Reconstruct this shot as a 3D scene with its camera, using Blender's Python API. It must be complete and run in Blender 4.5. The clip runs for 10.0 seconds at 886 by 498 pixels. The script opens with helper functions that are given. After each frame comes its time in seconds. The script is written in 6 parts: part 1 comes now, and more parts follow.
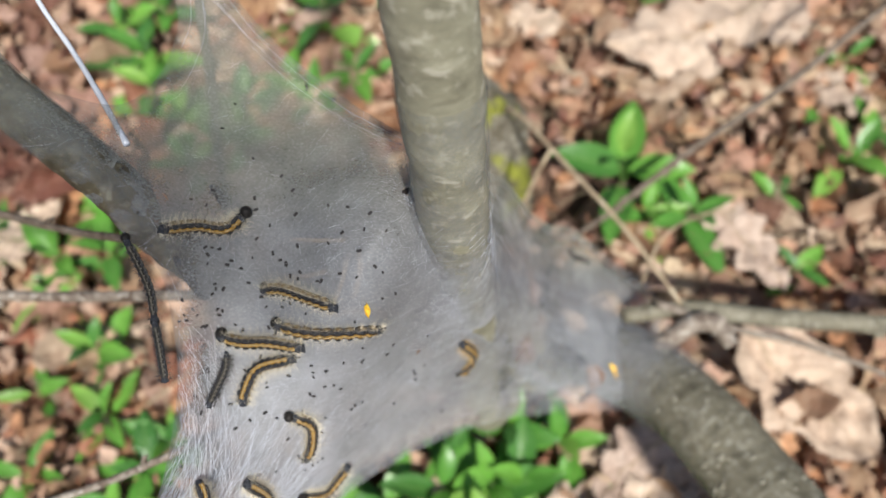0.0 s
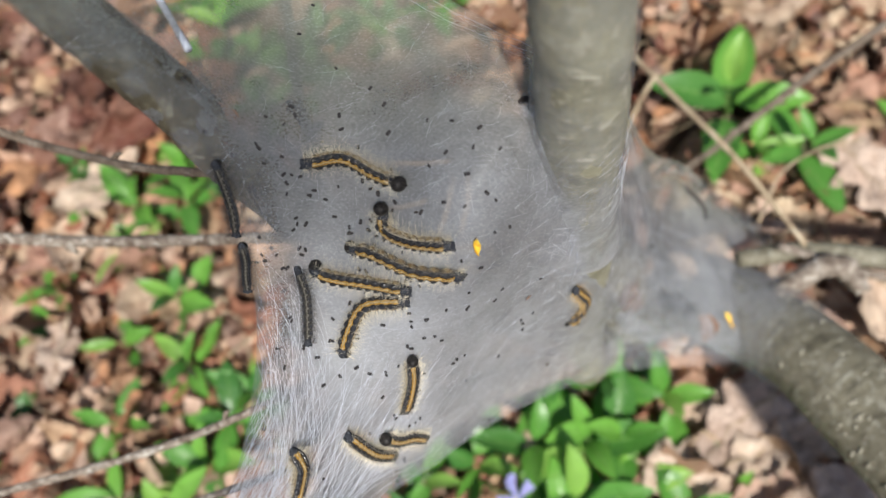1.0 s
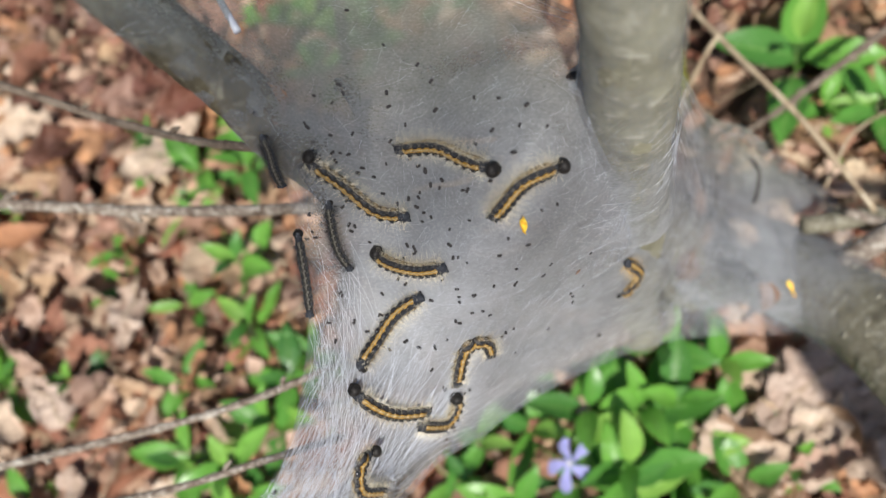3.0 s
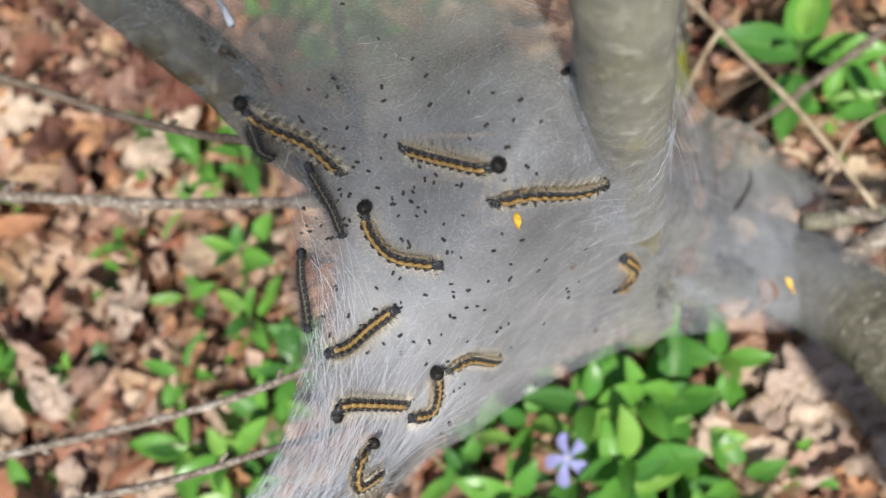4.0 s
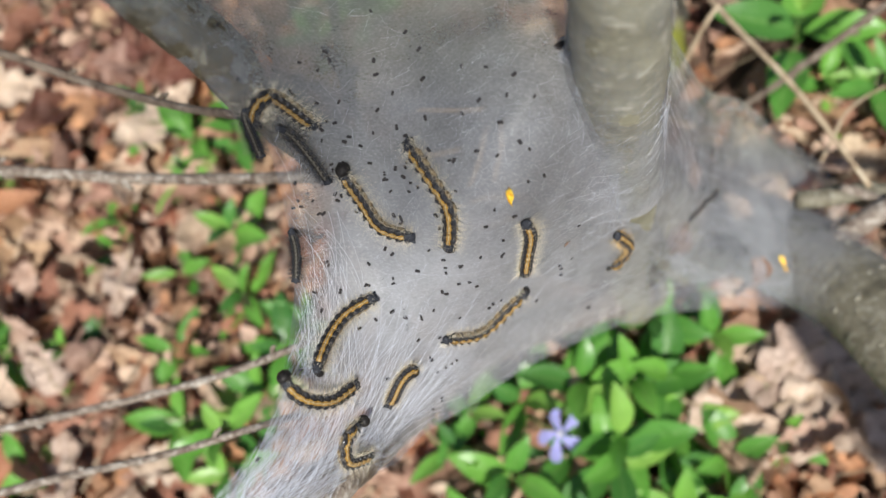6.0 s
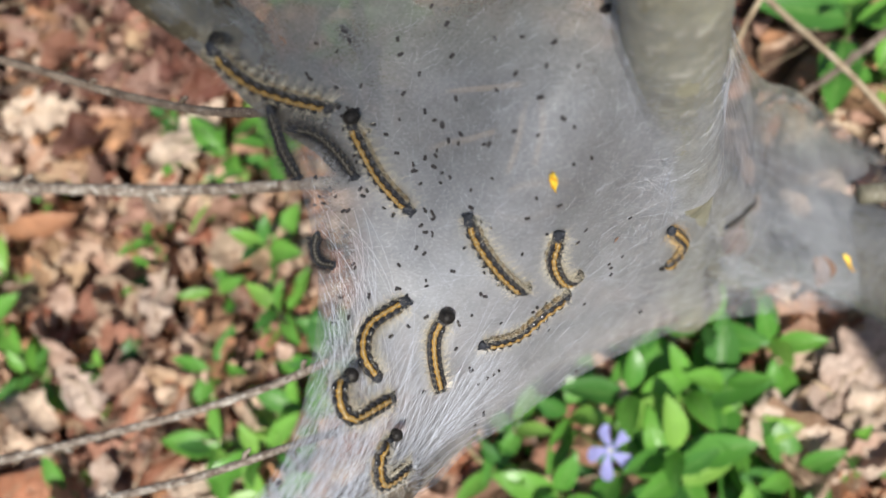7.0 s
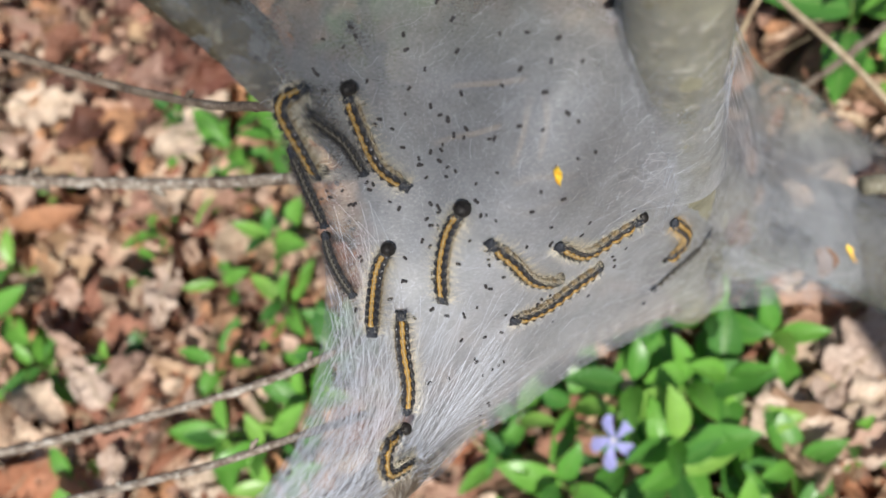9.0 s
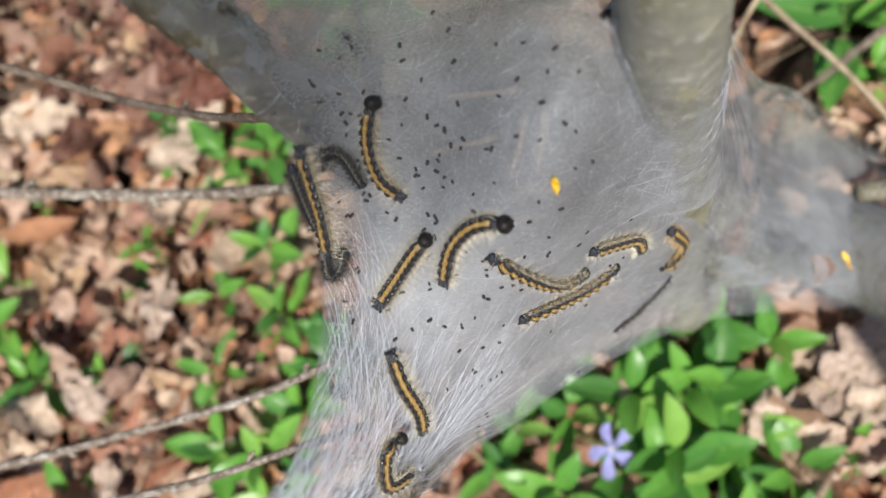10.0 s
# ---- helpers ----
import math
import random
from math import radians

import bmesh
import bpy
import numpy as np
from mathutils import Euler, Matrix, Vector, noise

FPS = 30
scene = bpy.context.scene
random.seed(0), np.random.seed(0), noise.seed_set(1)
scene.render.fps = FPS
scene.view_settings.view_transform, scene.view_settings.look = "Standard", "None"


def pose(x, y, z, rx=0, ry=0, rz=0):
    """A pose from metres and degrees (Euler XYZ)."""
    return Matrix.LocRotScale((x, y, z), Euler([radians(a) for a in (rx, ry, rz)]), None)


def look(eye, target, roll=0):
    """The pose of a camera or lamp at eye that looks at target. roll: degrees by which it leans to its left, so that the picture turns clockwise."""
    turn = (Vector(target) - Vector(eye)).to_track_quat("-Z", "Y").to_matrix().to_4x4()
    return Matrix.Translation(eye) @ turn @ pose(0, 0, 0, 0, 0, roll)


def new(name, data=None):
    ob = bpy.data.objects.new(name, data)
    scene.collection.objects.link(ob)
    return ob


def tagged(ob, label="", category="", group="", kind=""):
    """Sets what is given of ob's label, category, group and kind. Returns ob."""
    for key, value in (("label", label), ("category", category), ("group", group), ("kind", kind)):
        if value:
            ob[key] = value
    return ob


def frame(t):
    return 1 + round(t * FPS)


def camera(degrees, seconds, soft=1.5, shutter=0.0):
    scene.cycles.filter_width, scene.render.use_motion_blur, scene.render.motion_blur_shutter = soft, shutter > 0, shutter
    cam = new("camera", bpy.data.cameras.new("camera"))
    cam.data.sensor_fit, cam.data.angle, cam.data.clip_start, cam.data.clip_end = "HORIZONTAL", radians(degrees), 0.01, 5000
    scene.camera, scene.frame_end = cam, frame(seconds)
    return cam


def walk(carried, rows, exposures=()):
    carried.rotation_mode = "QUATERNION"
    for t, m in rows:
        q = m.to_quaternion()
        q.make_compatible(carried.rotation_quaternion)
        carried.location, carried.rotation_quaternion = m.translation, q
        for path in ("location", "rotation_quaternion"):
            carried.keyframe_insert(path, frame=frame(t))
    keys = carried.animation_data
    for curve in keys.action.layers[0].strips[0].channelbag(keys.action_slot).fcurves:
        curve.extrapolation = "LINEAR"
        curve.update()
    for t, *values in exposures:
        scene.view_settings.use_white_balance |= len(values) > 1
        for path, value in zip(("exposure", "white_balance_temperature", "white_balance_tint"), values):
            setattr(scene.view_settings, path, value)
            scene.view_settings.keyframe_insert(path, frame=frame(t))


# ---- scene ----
cam = camera(61.0, 10.0)
PATH = [
    (0, 0.00531, -0.01544, 0.62951, 26.497, -0.340, -4.015),
    (0.5, 0.00103, -0.00545, 0.60308, 24.503, 2.462, -3.454),
    (1, -0.00584, -0.00391, 0.59384, 22.822, 4.969, -2.344),
    (1.5, -0.00506, -0.00019, 0.59468, 21.455, 6.794, -0.484),
    (2, -0.00474, 0.00015, 0.59635, 20.412, 8.155, 0.239),
    (2.2, -0.00466, -0.00020, 0.59655, 20.231, 8.352, 0.160),
    (3.3, -0.00201, -0.00009, 0.59500, 19.881, 9.202, -0.862),
    (3.5, -0.00158, 0.00036, 0.59461, 19.922, 8.990, -0.637),
    (4, -0.00069, -0.00003, 0.59554, 19.515, 9.160, -0.271),
    (4.5, 0.00000, 0.00000, 0.59579, 19.136, 9.002, 0.000),
    (5, 0.00065, -0.00000, 0.59690, 17.527, 7.637, 0.052),
    (5.5, 0.00016, -0.00008, 0.59741, 17.397, 7.652, -0.147),
    (5.7, 0.00030, -0.00007, 0.59747, 17.602, 8.151, 0.007),
    (6.8, -0.00226, 0.00006, 0.57709, 18.063, 10.948, -1.016),
    (7, -0.00260, 0.00117, 0.57567, 19.025, 12.061, -0.710),
    (7.5, -0.00288, 0.00139, 0.57822, 18.005, 11.849, -0.700),
    (8, -0.00274, 0.00135, 0.57811, 18.147, 11.964, -0.808),
    (8.5, -0.00228, 0.00094, 0.57837, 18.152, 12.148, -0.598),
    (9, -0.00274, 0.00094, 0.57797, 18.323, 12.315, -0.764),
    (9.5, -0.00338, 0.00120, 0.57753, 18.708, 12.276, -1.222),
    (10, -0.00324, 0.00149, 0.57768, 18.901, 12.117, -1.249),
]
walk(cam, [(t, pose(*row)) for t, *row in PATH])

cam.data.dof.use_dof = True
cam.data.dof.focus_distance = 0.195
cam.data.dof.aperture_fstop = 10.0

# ---- world and sun ----
world = bpy.data.worlds.new("sky")
scene.world = world
world.use_nodes = True
wt = world.node_tree
sky = wt.nodes.new("ShaderNodeTexSky")
sky.sky_type, sky.sun_disc = "NISHITA", False
SUN_EL, SUN_AZ = 56.0, 170.0          # degrees; azimuth clockwise from +y
sky.sun_elevation, sky.sun_rotation = radians(SUN_EL), radians(SUN_AZ)
wt.links.new(sky.outputs[0], wt.nodes["Background"].inputs[0])
wt.nodes["Background"].inputs[1].default_value = 0.058
sun = new("sun", bpy.data.lights.new("sun", "SUN"))
sun.data.energy, sun.data.angle, sun.data.color = 4.8, radians(3.0), (1.0, 0.96, 0.89)
sun.matrix_world = look((math.sin(radians(SUN_AZ)) * 3, math.cos(radians(SUN_AZ)) * 3, 3 * math.tan(radians(SUN_EL))), (0, 0, 0))
scene.view_settings.exposure = 0.31

# ---- materials ----
MATS = {}


class Nodes:
    """A small builder for one node material."""

    def __init__(self, name):
        self.mat = bpy.data.materials.new(name)
        self.mat.use_nodes = True
        self.tree = self.mat.node_tree
        self.bsdf = self.tree.nodes["Principled BSDF"]
        self.out = self.tree.nodes["Material Output"]
        MATS[name] = self.mat

    def node(self, kind, **settings):
        n = self.tree.nodes.new("ShaderNode" + kind)
        for key, value in settings.items():
            if key == "op":
                n.operation = value
            elif key == "blend":
                n.blend_type = value
            elif key == "data":
                n.data_type = value
        return n

    def link(self, a, b):
        self.tree.links.new(a, b)

    def coord(self, which="Object"):
        return self.node("TexCoord").outputs[which]

    def mapped(self, vector, scale=(1, 1, 1)):
        m = self.node("Mapping")
        self.link(vector, m.inputs["Vector"])
        m.inputs["Scale"].default_value = scale
        return m.outputs[0]

    def noise(self, vector, scale, detail=4.0, rough=0.55):
        n = self.node("TexNoise")
        self.link(vector, n.inputs["Vector"])
        n.inputs["Scale"].default_value, n.inputs["Detail"].default_value, n.inputs["Roughness"].default_value = scale, detail, rough
        return n.outputs["Fac"]

    def voronoi(self, vector, scale):
        n = self.node("TexVoronoi")
        self.link(vector, n.inputs["Vector"])
        n.inputs["Scale"].default_value = scale
        return n.outputs["Distance"]

    def ramp(self, fac, stops, hard=False):
        r = self.node("ValToRGB")
        self.link(fac, r.inputs[0])
        e = r.color_ramp.elements
        while len(e) < len(stops):
            e.new(0.5)
        for el, (p, c) in zip(e, stops):
            el.position = p
            el.color = (*c, 1) if len(c) == 3 else (c[0], c[0], c[0], 1)
        if hard:
            r.color_ramp.interpolation = "EASE"
        return r.outputs[0]

    def math(self, op, a, b=None):
        m = self.node("Math", op=op)
        for i, v in enumerate((a, b)):
            if v is None:
                continue
            if isinstance(v, (int, float)):
                m.inputs[i].default_value = v
            else:
                self.link(v, m.inputs[i])
        return m.outputs[0]

    def mix(self, fac, a, b, blend="MIX"):
        m = self.node("Mix", data="RGBA", blend=blend)
        for i, v in ((0, fac), (6, a), (7, b)):
            if isinstance(v, (int, float)):
                m.inputs[i].default_value = v
            elif isinstance(v, tuple):
                m.inputs[i].default_value = (*v, 1)
            else:
                self.link(v, m.inputs[i])
        return m.outputs[2]

    def bump(self, height, strength, distance):
        b = self.node("Bump")
        b.inputs["Strength"].default_value, b.inputs["Distance"].default_value = strength, distance
        self.link(height, b.inputs["Height"])
        self.link(b.outputs[0], self.bsdf.inputs["Normal"])

    def color(self, socket):
        self.link(socket, self.bsdf.inputs["Base Color"])

    def rough(self, value):
        if isinstance(value, float):
            self.bsdf.inputs["Roughness"].default_value = value
        else:
            self.link(value, self.bsdf.inputs["Roughness"])

    def random(self):
        return self.node("ObjectInfo").outputs["Random"]

    def island(self):
        return self.node("NewGeometry").outputs["Random Per Island"]

    def attribute(self, name):
        n = self.node("Attribute")
        n.attribute_name = name
        return n.outputs["Fac"]

    def see_through(self, color, translucent):
        """Adds light passing through a thin leaf."""
        t = self.node("BsdfTranslucent")
        self.link(color, t.inputs[0])
        m = self.node("MixShader")
        m.inputs[0].default_value = translucent
        self.link(self.bsdf.outputs[0], m.inputs[1])
        self.link(t.outputs[0], m.inputs[2])
        self.link(m.outputs[0], self.out.inputs[0])


def silk_material(name, low, high, tint, dim=0.80, glow=1.08, smudge=0.25):
    """Felted silk: streaky threads that let part of what lies behind show."""
    m = Nodes(name)
    co = m.coord()
    a = m.noise(m.mapped(co, (1, 1, 1)), 55, 5, 0.6)
    streak_a = m.noise(m.mapped(co, (260, 2600, 900)), 1.0, 3, 0.6)
    rot = m.node("Mapping")
    m.link(co, rot.inputs["Vector"])
    rot.inputs["Rotation"].default_value = (0.0, 0.0, 0.9)
    rot.inputs["Scale"].default_value = (240, 2400, 900)
    streak_b = m.noise(rot.outputs[0], 1.0, 3, 0.6)
    streak = m.math("MAXIMUM", streak_a, streak_b)
    cloud = m.noise(co, 18, 4, 0.6)
    fuzz_glint = m.noise(m.mapped(co, (1100, 1900, 1400)), 1.0, 4, 0.7)
    thick = m.attribute("thickness")
    some = m.ramp(thick, [(0.0, (0.0,)), (0.14, (1.0,))])
    d = m.math("ADD", m.math("MULTIPLY", thick, high - low), low)
    d = m.math("ADD", d, m.math("MULTIPLY", m.math("SUBTRACT", a, 0.5), 0.6))
    d = m.math("ADD", d, m.math("MULTIPLY", m.math("SUBTRACT", streak, 0.58), 0.10))
    d = m.math("ADD", d, m.math("MULTIPLY", m.math("SUBTRACT", fuzz_glint, 0.5), 0.45))
    d = m.math("MULTIPLY", d, some)
    clamp = m.node("Clamp")
    m.link(d, clamp.inputs[0])
    clamp.inputs[1].default_value, clamp.inputs[2].default_value = 0.0, 0.985
    shade = m.ramp(cloud, [(0.3, tuple(dim * v for v in tint)), (0.55, tint), (0.75, tuple(min(1.0, glow * v) for v in tint))])
    shade = m.mix(m.ramp(streak, [(0.66, (0.0,)), (0.86, (0.4,))]), shade, (0.74, 0.75, 0.76))
    sep = m.node("SeparateXYZ")
    m.link(co, sep.inputs[0])
    olive_top = m.ramp(m.math("MULTIPLY", sep.outputs[1], 10.0), [(0.30, (0.0,)), (0.62, (0.85,))])
    shade = m.mix(olive_top, shade, (0.88 * tint[0], 0.90 * tint[1], 0.70 * tint[2]))      # an olive, slightly darker tint towards the top
    smear = m.noise(co, 95, 5, 0.68)
    shade = m.mix(m.ramp(smear, [(0.50, (0.0,)), (0.66, (smudge,))]), shade, tuple(0.45 * v for v in tint))
    # tiny glints on the fibres, put into the colour as pale specks
    shade = m.mix(m.ramp(fuzz_glint, [(0.54, (0.0,)), (0.74, (0.45,))]), shade, (0.80, 0.81, 0.82))
    m.color(shade)
    m.rough(0.45)
    m.bsdf.inputs["Specular IOR Level"].default_value = 0.35
    m.bump(m.math("ADD", m.math("MULTIPLY", smear, 0.6), m.math("MULTIPLY", streak, 0.3)), 0.25, 0.0006)
    tr = m.node("BsdfTranslucent")
    m.link(shade, tr.inputs[0])
    body = m.node("MixShader")
    body.inputs[0].default_value = 0.35
    m.link(m.bsdf.outputs[0], body.inputs[1])
    m.link(tr.outputs[0], body.inputs[2])
    clear = m.node("BsdfTransparent")
    total = m.node("MixShader")
    m.link(clamp.outputs[0], total.inputs[0])
    m.link(clear.outputs[0], total.inputs[1])
    m.link(body.outputs[0], total.inputs[2])
    m.link(total.outputs[0], m.out.inputs[0])


silk_material("silk_skin", 0.10, 0.90, (0.51, 0.527, 0.563))
# the same silk tinted darker: shade inside the nest put into the colour
silk_material("silk_inner_shade", 0.03, 0.92, (0.225, 0.218, 0.172), 0.45, 1.7, 0.9)

m = Nodes("silk_thread")
m.bsdf.inputs["Base Color"].default_value = (0.74, 0.78, 0.86, 1)
m.rough(0.25)


def bark_material(name, dark, mid, pale, lichen, bands=0.45, patch=26, relief=0.6):
    m = Nodes(name)
    uv = m.coord("UV")
    co = m.coord()
    big = m.noise(co, patch, 5, 0.65)
    fine = m.noise(co, 420, 5)
    bend = m.math("ADD", m.noise(co, 60, 2), 0.0)
    wavy = m.node("VectorMath", op="ADD")
    m.link(m.mapped(uv, (3.5, 190, 1)), wavy.inputs[0])
    m.link(m.math("MULTIPLY", bend, 3.0), wavy.inputs[1])
    ring = m.noise(wavy.outputs[0], 1.0, 5, 0.7)
    lent = m.noise(m.mapped(uv, (9, 230, 1)), 1.0, 1, 0.4)
    c = m.ramp(big, [(0.34, dark), (0.48, mid), (0.64, lichen), (0.72, pale)])
    c = m.mix(m.ramp(ring, [(0.35, (bands,)), (0.6, (0.0,))]), c, dark)
    # pale rings: bark banding, and glints across the stem put into the colour
    c = m.mix(m.ramp(ring, [(0.56, (0.0,)), (0.72, (0.55,))]), c, pale)
    c = m.mix(m.ramp(lent, [(0.66, (0.0,)), (0.72, (0.8,))]), c, pale)
    c = m.mix(m.ramp(m.noise(co, 250, 3), [(0.56, (0.0,)), (0.66, (0.55,))]), c, pale)
    c = m.mix(m.math("MULTIPLY", fine, 0.45), c, dark)
    m.color(c)
    m.rough(m.ramp(big, [(0.3, (0.5,)), (0.7, (0.8,))]))
    m.bump(m.math("ADD", m.math("MULTIPLY", ring, 0.6), m.math("ADD", m.math("MULTIPLY", fine, 0.4), lent)), relief, 0.0012)
    return m


bark_material("bark", (0.09, 0.08, 0.055), (0.20, 0.185, 0.13), (0.40, 0.39, 0.33), (0.27, 0.25, 0.185), 0.5, 90)
bark_material("bark_mottled", (0.045, 0.038, 0.022), (0.13, 0.112, 0.07), (0.36, 0.34, 0.25), (0.20, 0.175, 0.11), 0.5, 130, 0.9)
bark_material("bark_smooth", (0.16, 0.155, 0.11), (0.31, 0.30, 0.215), (0.58, 0.56, 0.46), (0.38, 0.37, 0.27), 0.4, 60, 0.5)
bark_material("twig_brown", (0.06, 0.04, 0.028), (0.19, 0.145, 0.105), (0.36, 0.31, 0.26), (0.27, 0.22, 0.17), 0.6, 150, 0.8)
bark_material("twig_bark", (0.10, 0.07, 0.05), (0.34, 0.285, 0.235), (0.70, 0.67, 0.60), (0.48, 0.43, 0.37), 0.95, 150, 0.8)

m = Nodes("dry_stem")
co = m.coord()
m.color(m.ramp(m.noise(co, 120, 4), [(0.3, (0.24, 0.17, 0.11)), (0.55, (0.42, 0.33, 0.22)), (0.75, (0.58, 0.5, 0.38))]))
m.rough(0.7)

m = Nodes("lenticel")
m.bsdf.inputs["Base Color"].default_value = (0.50, 0.47, 0.38, 1)
m.rough(0.8)

m = Nodes("mossy_bark")
co = m.coord()
n1 = m.noise(co, 38, 5)
n2 = m.noise(co, 260, 5)
moss = m.noise(co, 26, 3)
c = m.ramp(n2, [(0.3, (0.06, 0.05, 0.035)), (0.5, (0.2, 0.175, 0.13)), (0.66, (0.42, 0.41, 0.35)), (0.8, (0.62, 0.62, 0.56))])
c = m.mix(m.ramp(n1, [(0.45, (0.0,)), (0.6, (0.8,))]), c, (0.10, 0.085, 0.05))
c = m.mix(m.ramp(moss, [(0.52, (0.0,)), (0.60, (0.9,))]), c, (0.30, 0.32, 0.03))
m.color(c)
m.rough(0.95)
m.bump(m.math("ADD", n1, n2), 1.0, 0.006)

m = Nodes("soil")
co = m.coord()
cell = m.node("TexVoronoi")
m.link(co, cell.inputs["Vector"])
cell.inputs["Scale"].default_value = 17.0
sep = m.node("SeparateXYZ")
m.link(cell.outputs["Color"], sep.inputs[0])
leafy = m.ramp(sep.outputs[0], [(0.0, (0.03, 0.015, 0.01)), (0.3, (0.10, 0.055, 0.035)), (0.55, (0.16, 0.10, 0.07)), (0.8, (0.07, 0.03, 0.018)), (1.0, (0.20, 0.13, 0.085))])
earth = m.ramp(m.noise(co, 45, 6), [(0.3, (0.018, 0.012, 0.008)), (0.55, (0.05, 0.034, 0.022)), (0.75, (0.11, 0.075, 0.05))])
c = m.mix(m.ramp(m.noise(co, 9, 5), [(0.38, (0.15,)), (0.55, (0.85,))]), earth, leafy)
m.color(c)
m.rough(0.95)
m.bump(m.math("ADD", cell.outputs["Distance"], m.noise(co, 160, 5)), 0.8, 0.006)


def litter_material(name, per_island, palette, stain=0.6):
    """Dry leaf: one colour of the palette a leaf, paler veins, brown blotches, specks."""
    m = Nodes(name)
    rnd = m.island() if per_island else m.random()
    uv = m.coord("UV")
    co = m.coord()
    base = m.ramp(rnd, [(i / (len(palette) - 1), c) for i, c in enumerate(palette)])
    blotch = m.noise(co, 55, 6, 0.65)
    fine = m.noise(co, 520, 4)
    c = m.mix(m.ramp(blotch, [(0.42, (0.0,)), (0.66, (stain,))]), base, (0.16, 0.055, 0.025))
    c = m.mix(m.ramp(fine, [(0.35, (0.35,)), (0.5, (0.0,))]), c, (0.12, 0.05, 0.028))
    c = m.mix(m.math("MULTIPLY", m.ramp(fine, [(0.5, (0.0,)), (0.75, (0.5,))]), 0.7), c, (0.60, 0.45, 0.32))
    sep = m.node("SeparateXYZ")
    m.link(uv, sep.inputs[0])
    side = m.math("ABSOLUTE", m.math("SUBTRACT", sep.outputs[0], 0.5))
    rib = m.ramp(side, [(0.0, (1.0,)), (0.022, (0.0,))])
    veins = m.math("ABSOLUTE", m.math("SUBTRACT", m.math("FRACT", m.math("SUBTRACT", m.math("MULTIPLY", sep.outputs[1], 8.0), m.math("MULTIPLY", side, 5.0))), 0.5))
    vein = m.math("MULTIPLY", m.ramp(veins, [(0.0, (1.0,)), (0.07, (0.0,))]), 0.6)
    lines = m.math("MAXIMUM", rib, vein)
    c = m.mix(m.math("MULTIPLY", lines, 0.4), c, (0.55, 0.38, 0.24))
    m.color(c)
    m.rough(m.ramp(blotch, [(0.3, (0.38,)), (0.7, (0.7,))]))
    m.bump(m.math("ADD", m.math("MULTIPLY", lines, 0.8), m.math("ADD", m.math("MULTIPLY", blotch, 1.5), m.math("MULTIPLY", fine, 0.5))), 0.9, 0.0022)
    m.see_through(c, 0.06)


TAN_LITTER = [(0.703, 0.539, 0.365), (0.513, 0.333, 0.192), (0.608, 0.48, 0.365), (0.437, 0.255, 0.134), (0.19, 0.088, 0.043), (0.608, 0.47, 0.346), (0.76, 0.608, 0.422), (0.323, 0.147, 0.072), (0.532, 0.372, 0.24)]
RED_LITTER = [(0.76, 0.51, 0.35), (0.33, 0.12, 0.075), (0.72, 0.53, 0.42), (0.17, 0.055, 0.035), (0.46, 0.19, 0.105), (0.70, 0.37, 0.19), (0.10, 0.036, 0.024), (0.64, 0.40, 0.28), (0.80, 0.63, 0.48), (0.33, 0.105, 0.06), (0.76, 0.56, 0.43)]
PALE_LITTER = [(0.68, 0.53, 0.40), (0.60, 0.48, 0.41), (0.72, 0.58, 0.45), (0.56, 0.44, 0.37)]
litter_material("dry_leaf", False, TAN_LITTER)
litter_material("red_leaf", False, RED_LITTER, 0.42)
litter_material("dry_leaf_mass", True, TAN_LITTER)
litter_material("red_leaf_mass", True, RED_LITTER, 0.42)
litter_material("pale_leaf", False, PALE_LITTER, 0.35)
litter_material("wine_leaf", False, [(0.17, 0.05, 0.035), (0.09, 0.03, 0.022), (0.34, 0.17, 0.12), (0.13, 0.045, 0.032), (0.50, 0.33, 0.27), (0.24, 0.08, 0.05)], 0.5)

m = Nodes("vinca_leaf")
rnd = m.random()
uv = m.coord("UV")
sep = m.node("SeparateXYZ")
m.link(uv, sep.inputs[0])
side = m.math("ABSOLUTE", m.math("SUBTRACT", sep.outputs[0], 0.5))
base = m.ramp(rnd, [(0.0, (0.05, 0.17, 0.04)), (0.4, (0.13, 0.37, 0.055)), (0.8, (0.20, 0.48, 0.07)), (1.0, (0.32, 0.57, 0.11))])
co = m.coord()
blotch = m.noise(co, 60, 4)
c = m.mix(m.math("MULTIPLY", blotch, 0.4), base, (0.04, 0.13, 0.025))
rib = m.ramp(side, [(0.0, (1.0,)), (0.035, (0.0,))])
veins = m.math("ABSOLUTE", m.math("SUBTRACT", m.math("FRACT", m.math("SUBTRACT", m.math("MULTIPLY", sep.outputs[1], 7.0), m.math("MULTIPLY", side, 5.0))), 0.5))
vein = m.math("MULTIPLY", m.ramp(veins, [(0.0, (1.0,)), (0.08, (0.0,))]), 0.35)
lines = m.math("MAXIMUM", rib, vein)
c = m.mix(m.math("MULTIPLY", lines, 0.6), c, (0.28, 0.45, 0.14))
m.color(c)
m.rough(0.33)
m.bsdf.inputs["Specular IOR Level"].default_value = 0.5
m.bump(m.math("ADD", lines, m.math("MULTIPLY", m.noise(co, 300, 3), 0.5)), 0.35, 0.001)
m.see_through(c, 0.3)

m = Nodes("vinca_stem")
m.bsdf.inputs["Base Color"].default_value = (0.12, 0.20, 0.05, 1)
m.rough(0.5)

m = Nodes("petal")
co = m.coord()
c = m.ramp(m.noise(co, 160, 3), [(0.3, (0.33, 0.33, 0.72)), (0.7, (0.47, 0.46, 0.86))])
m.color(c)
m.rough(0.6)
m.see_through(c, 0.3)

m = Nodes("flower_throat")
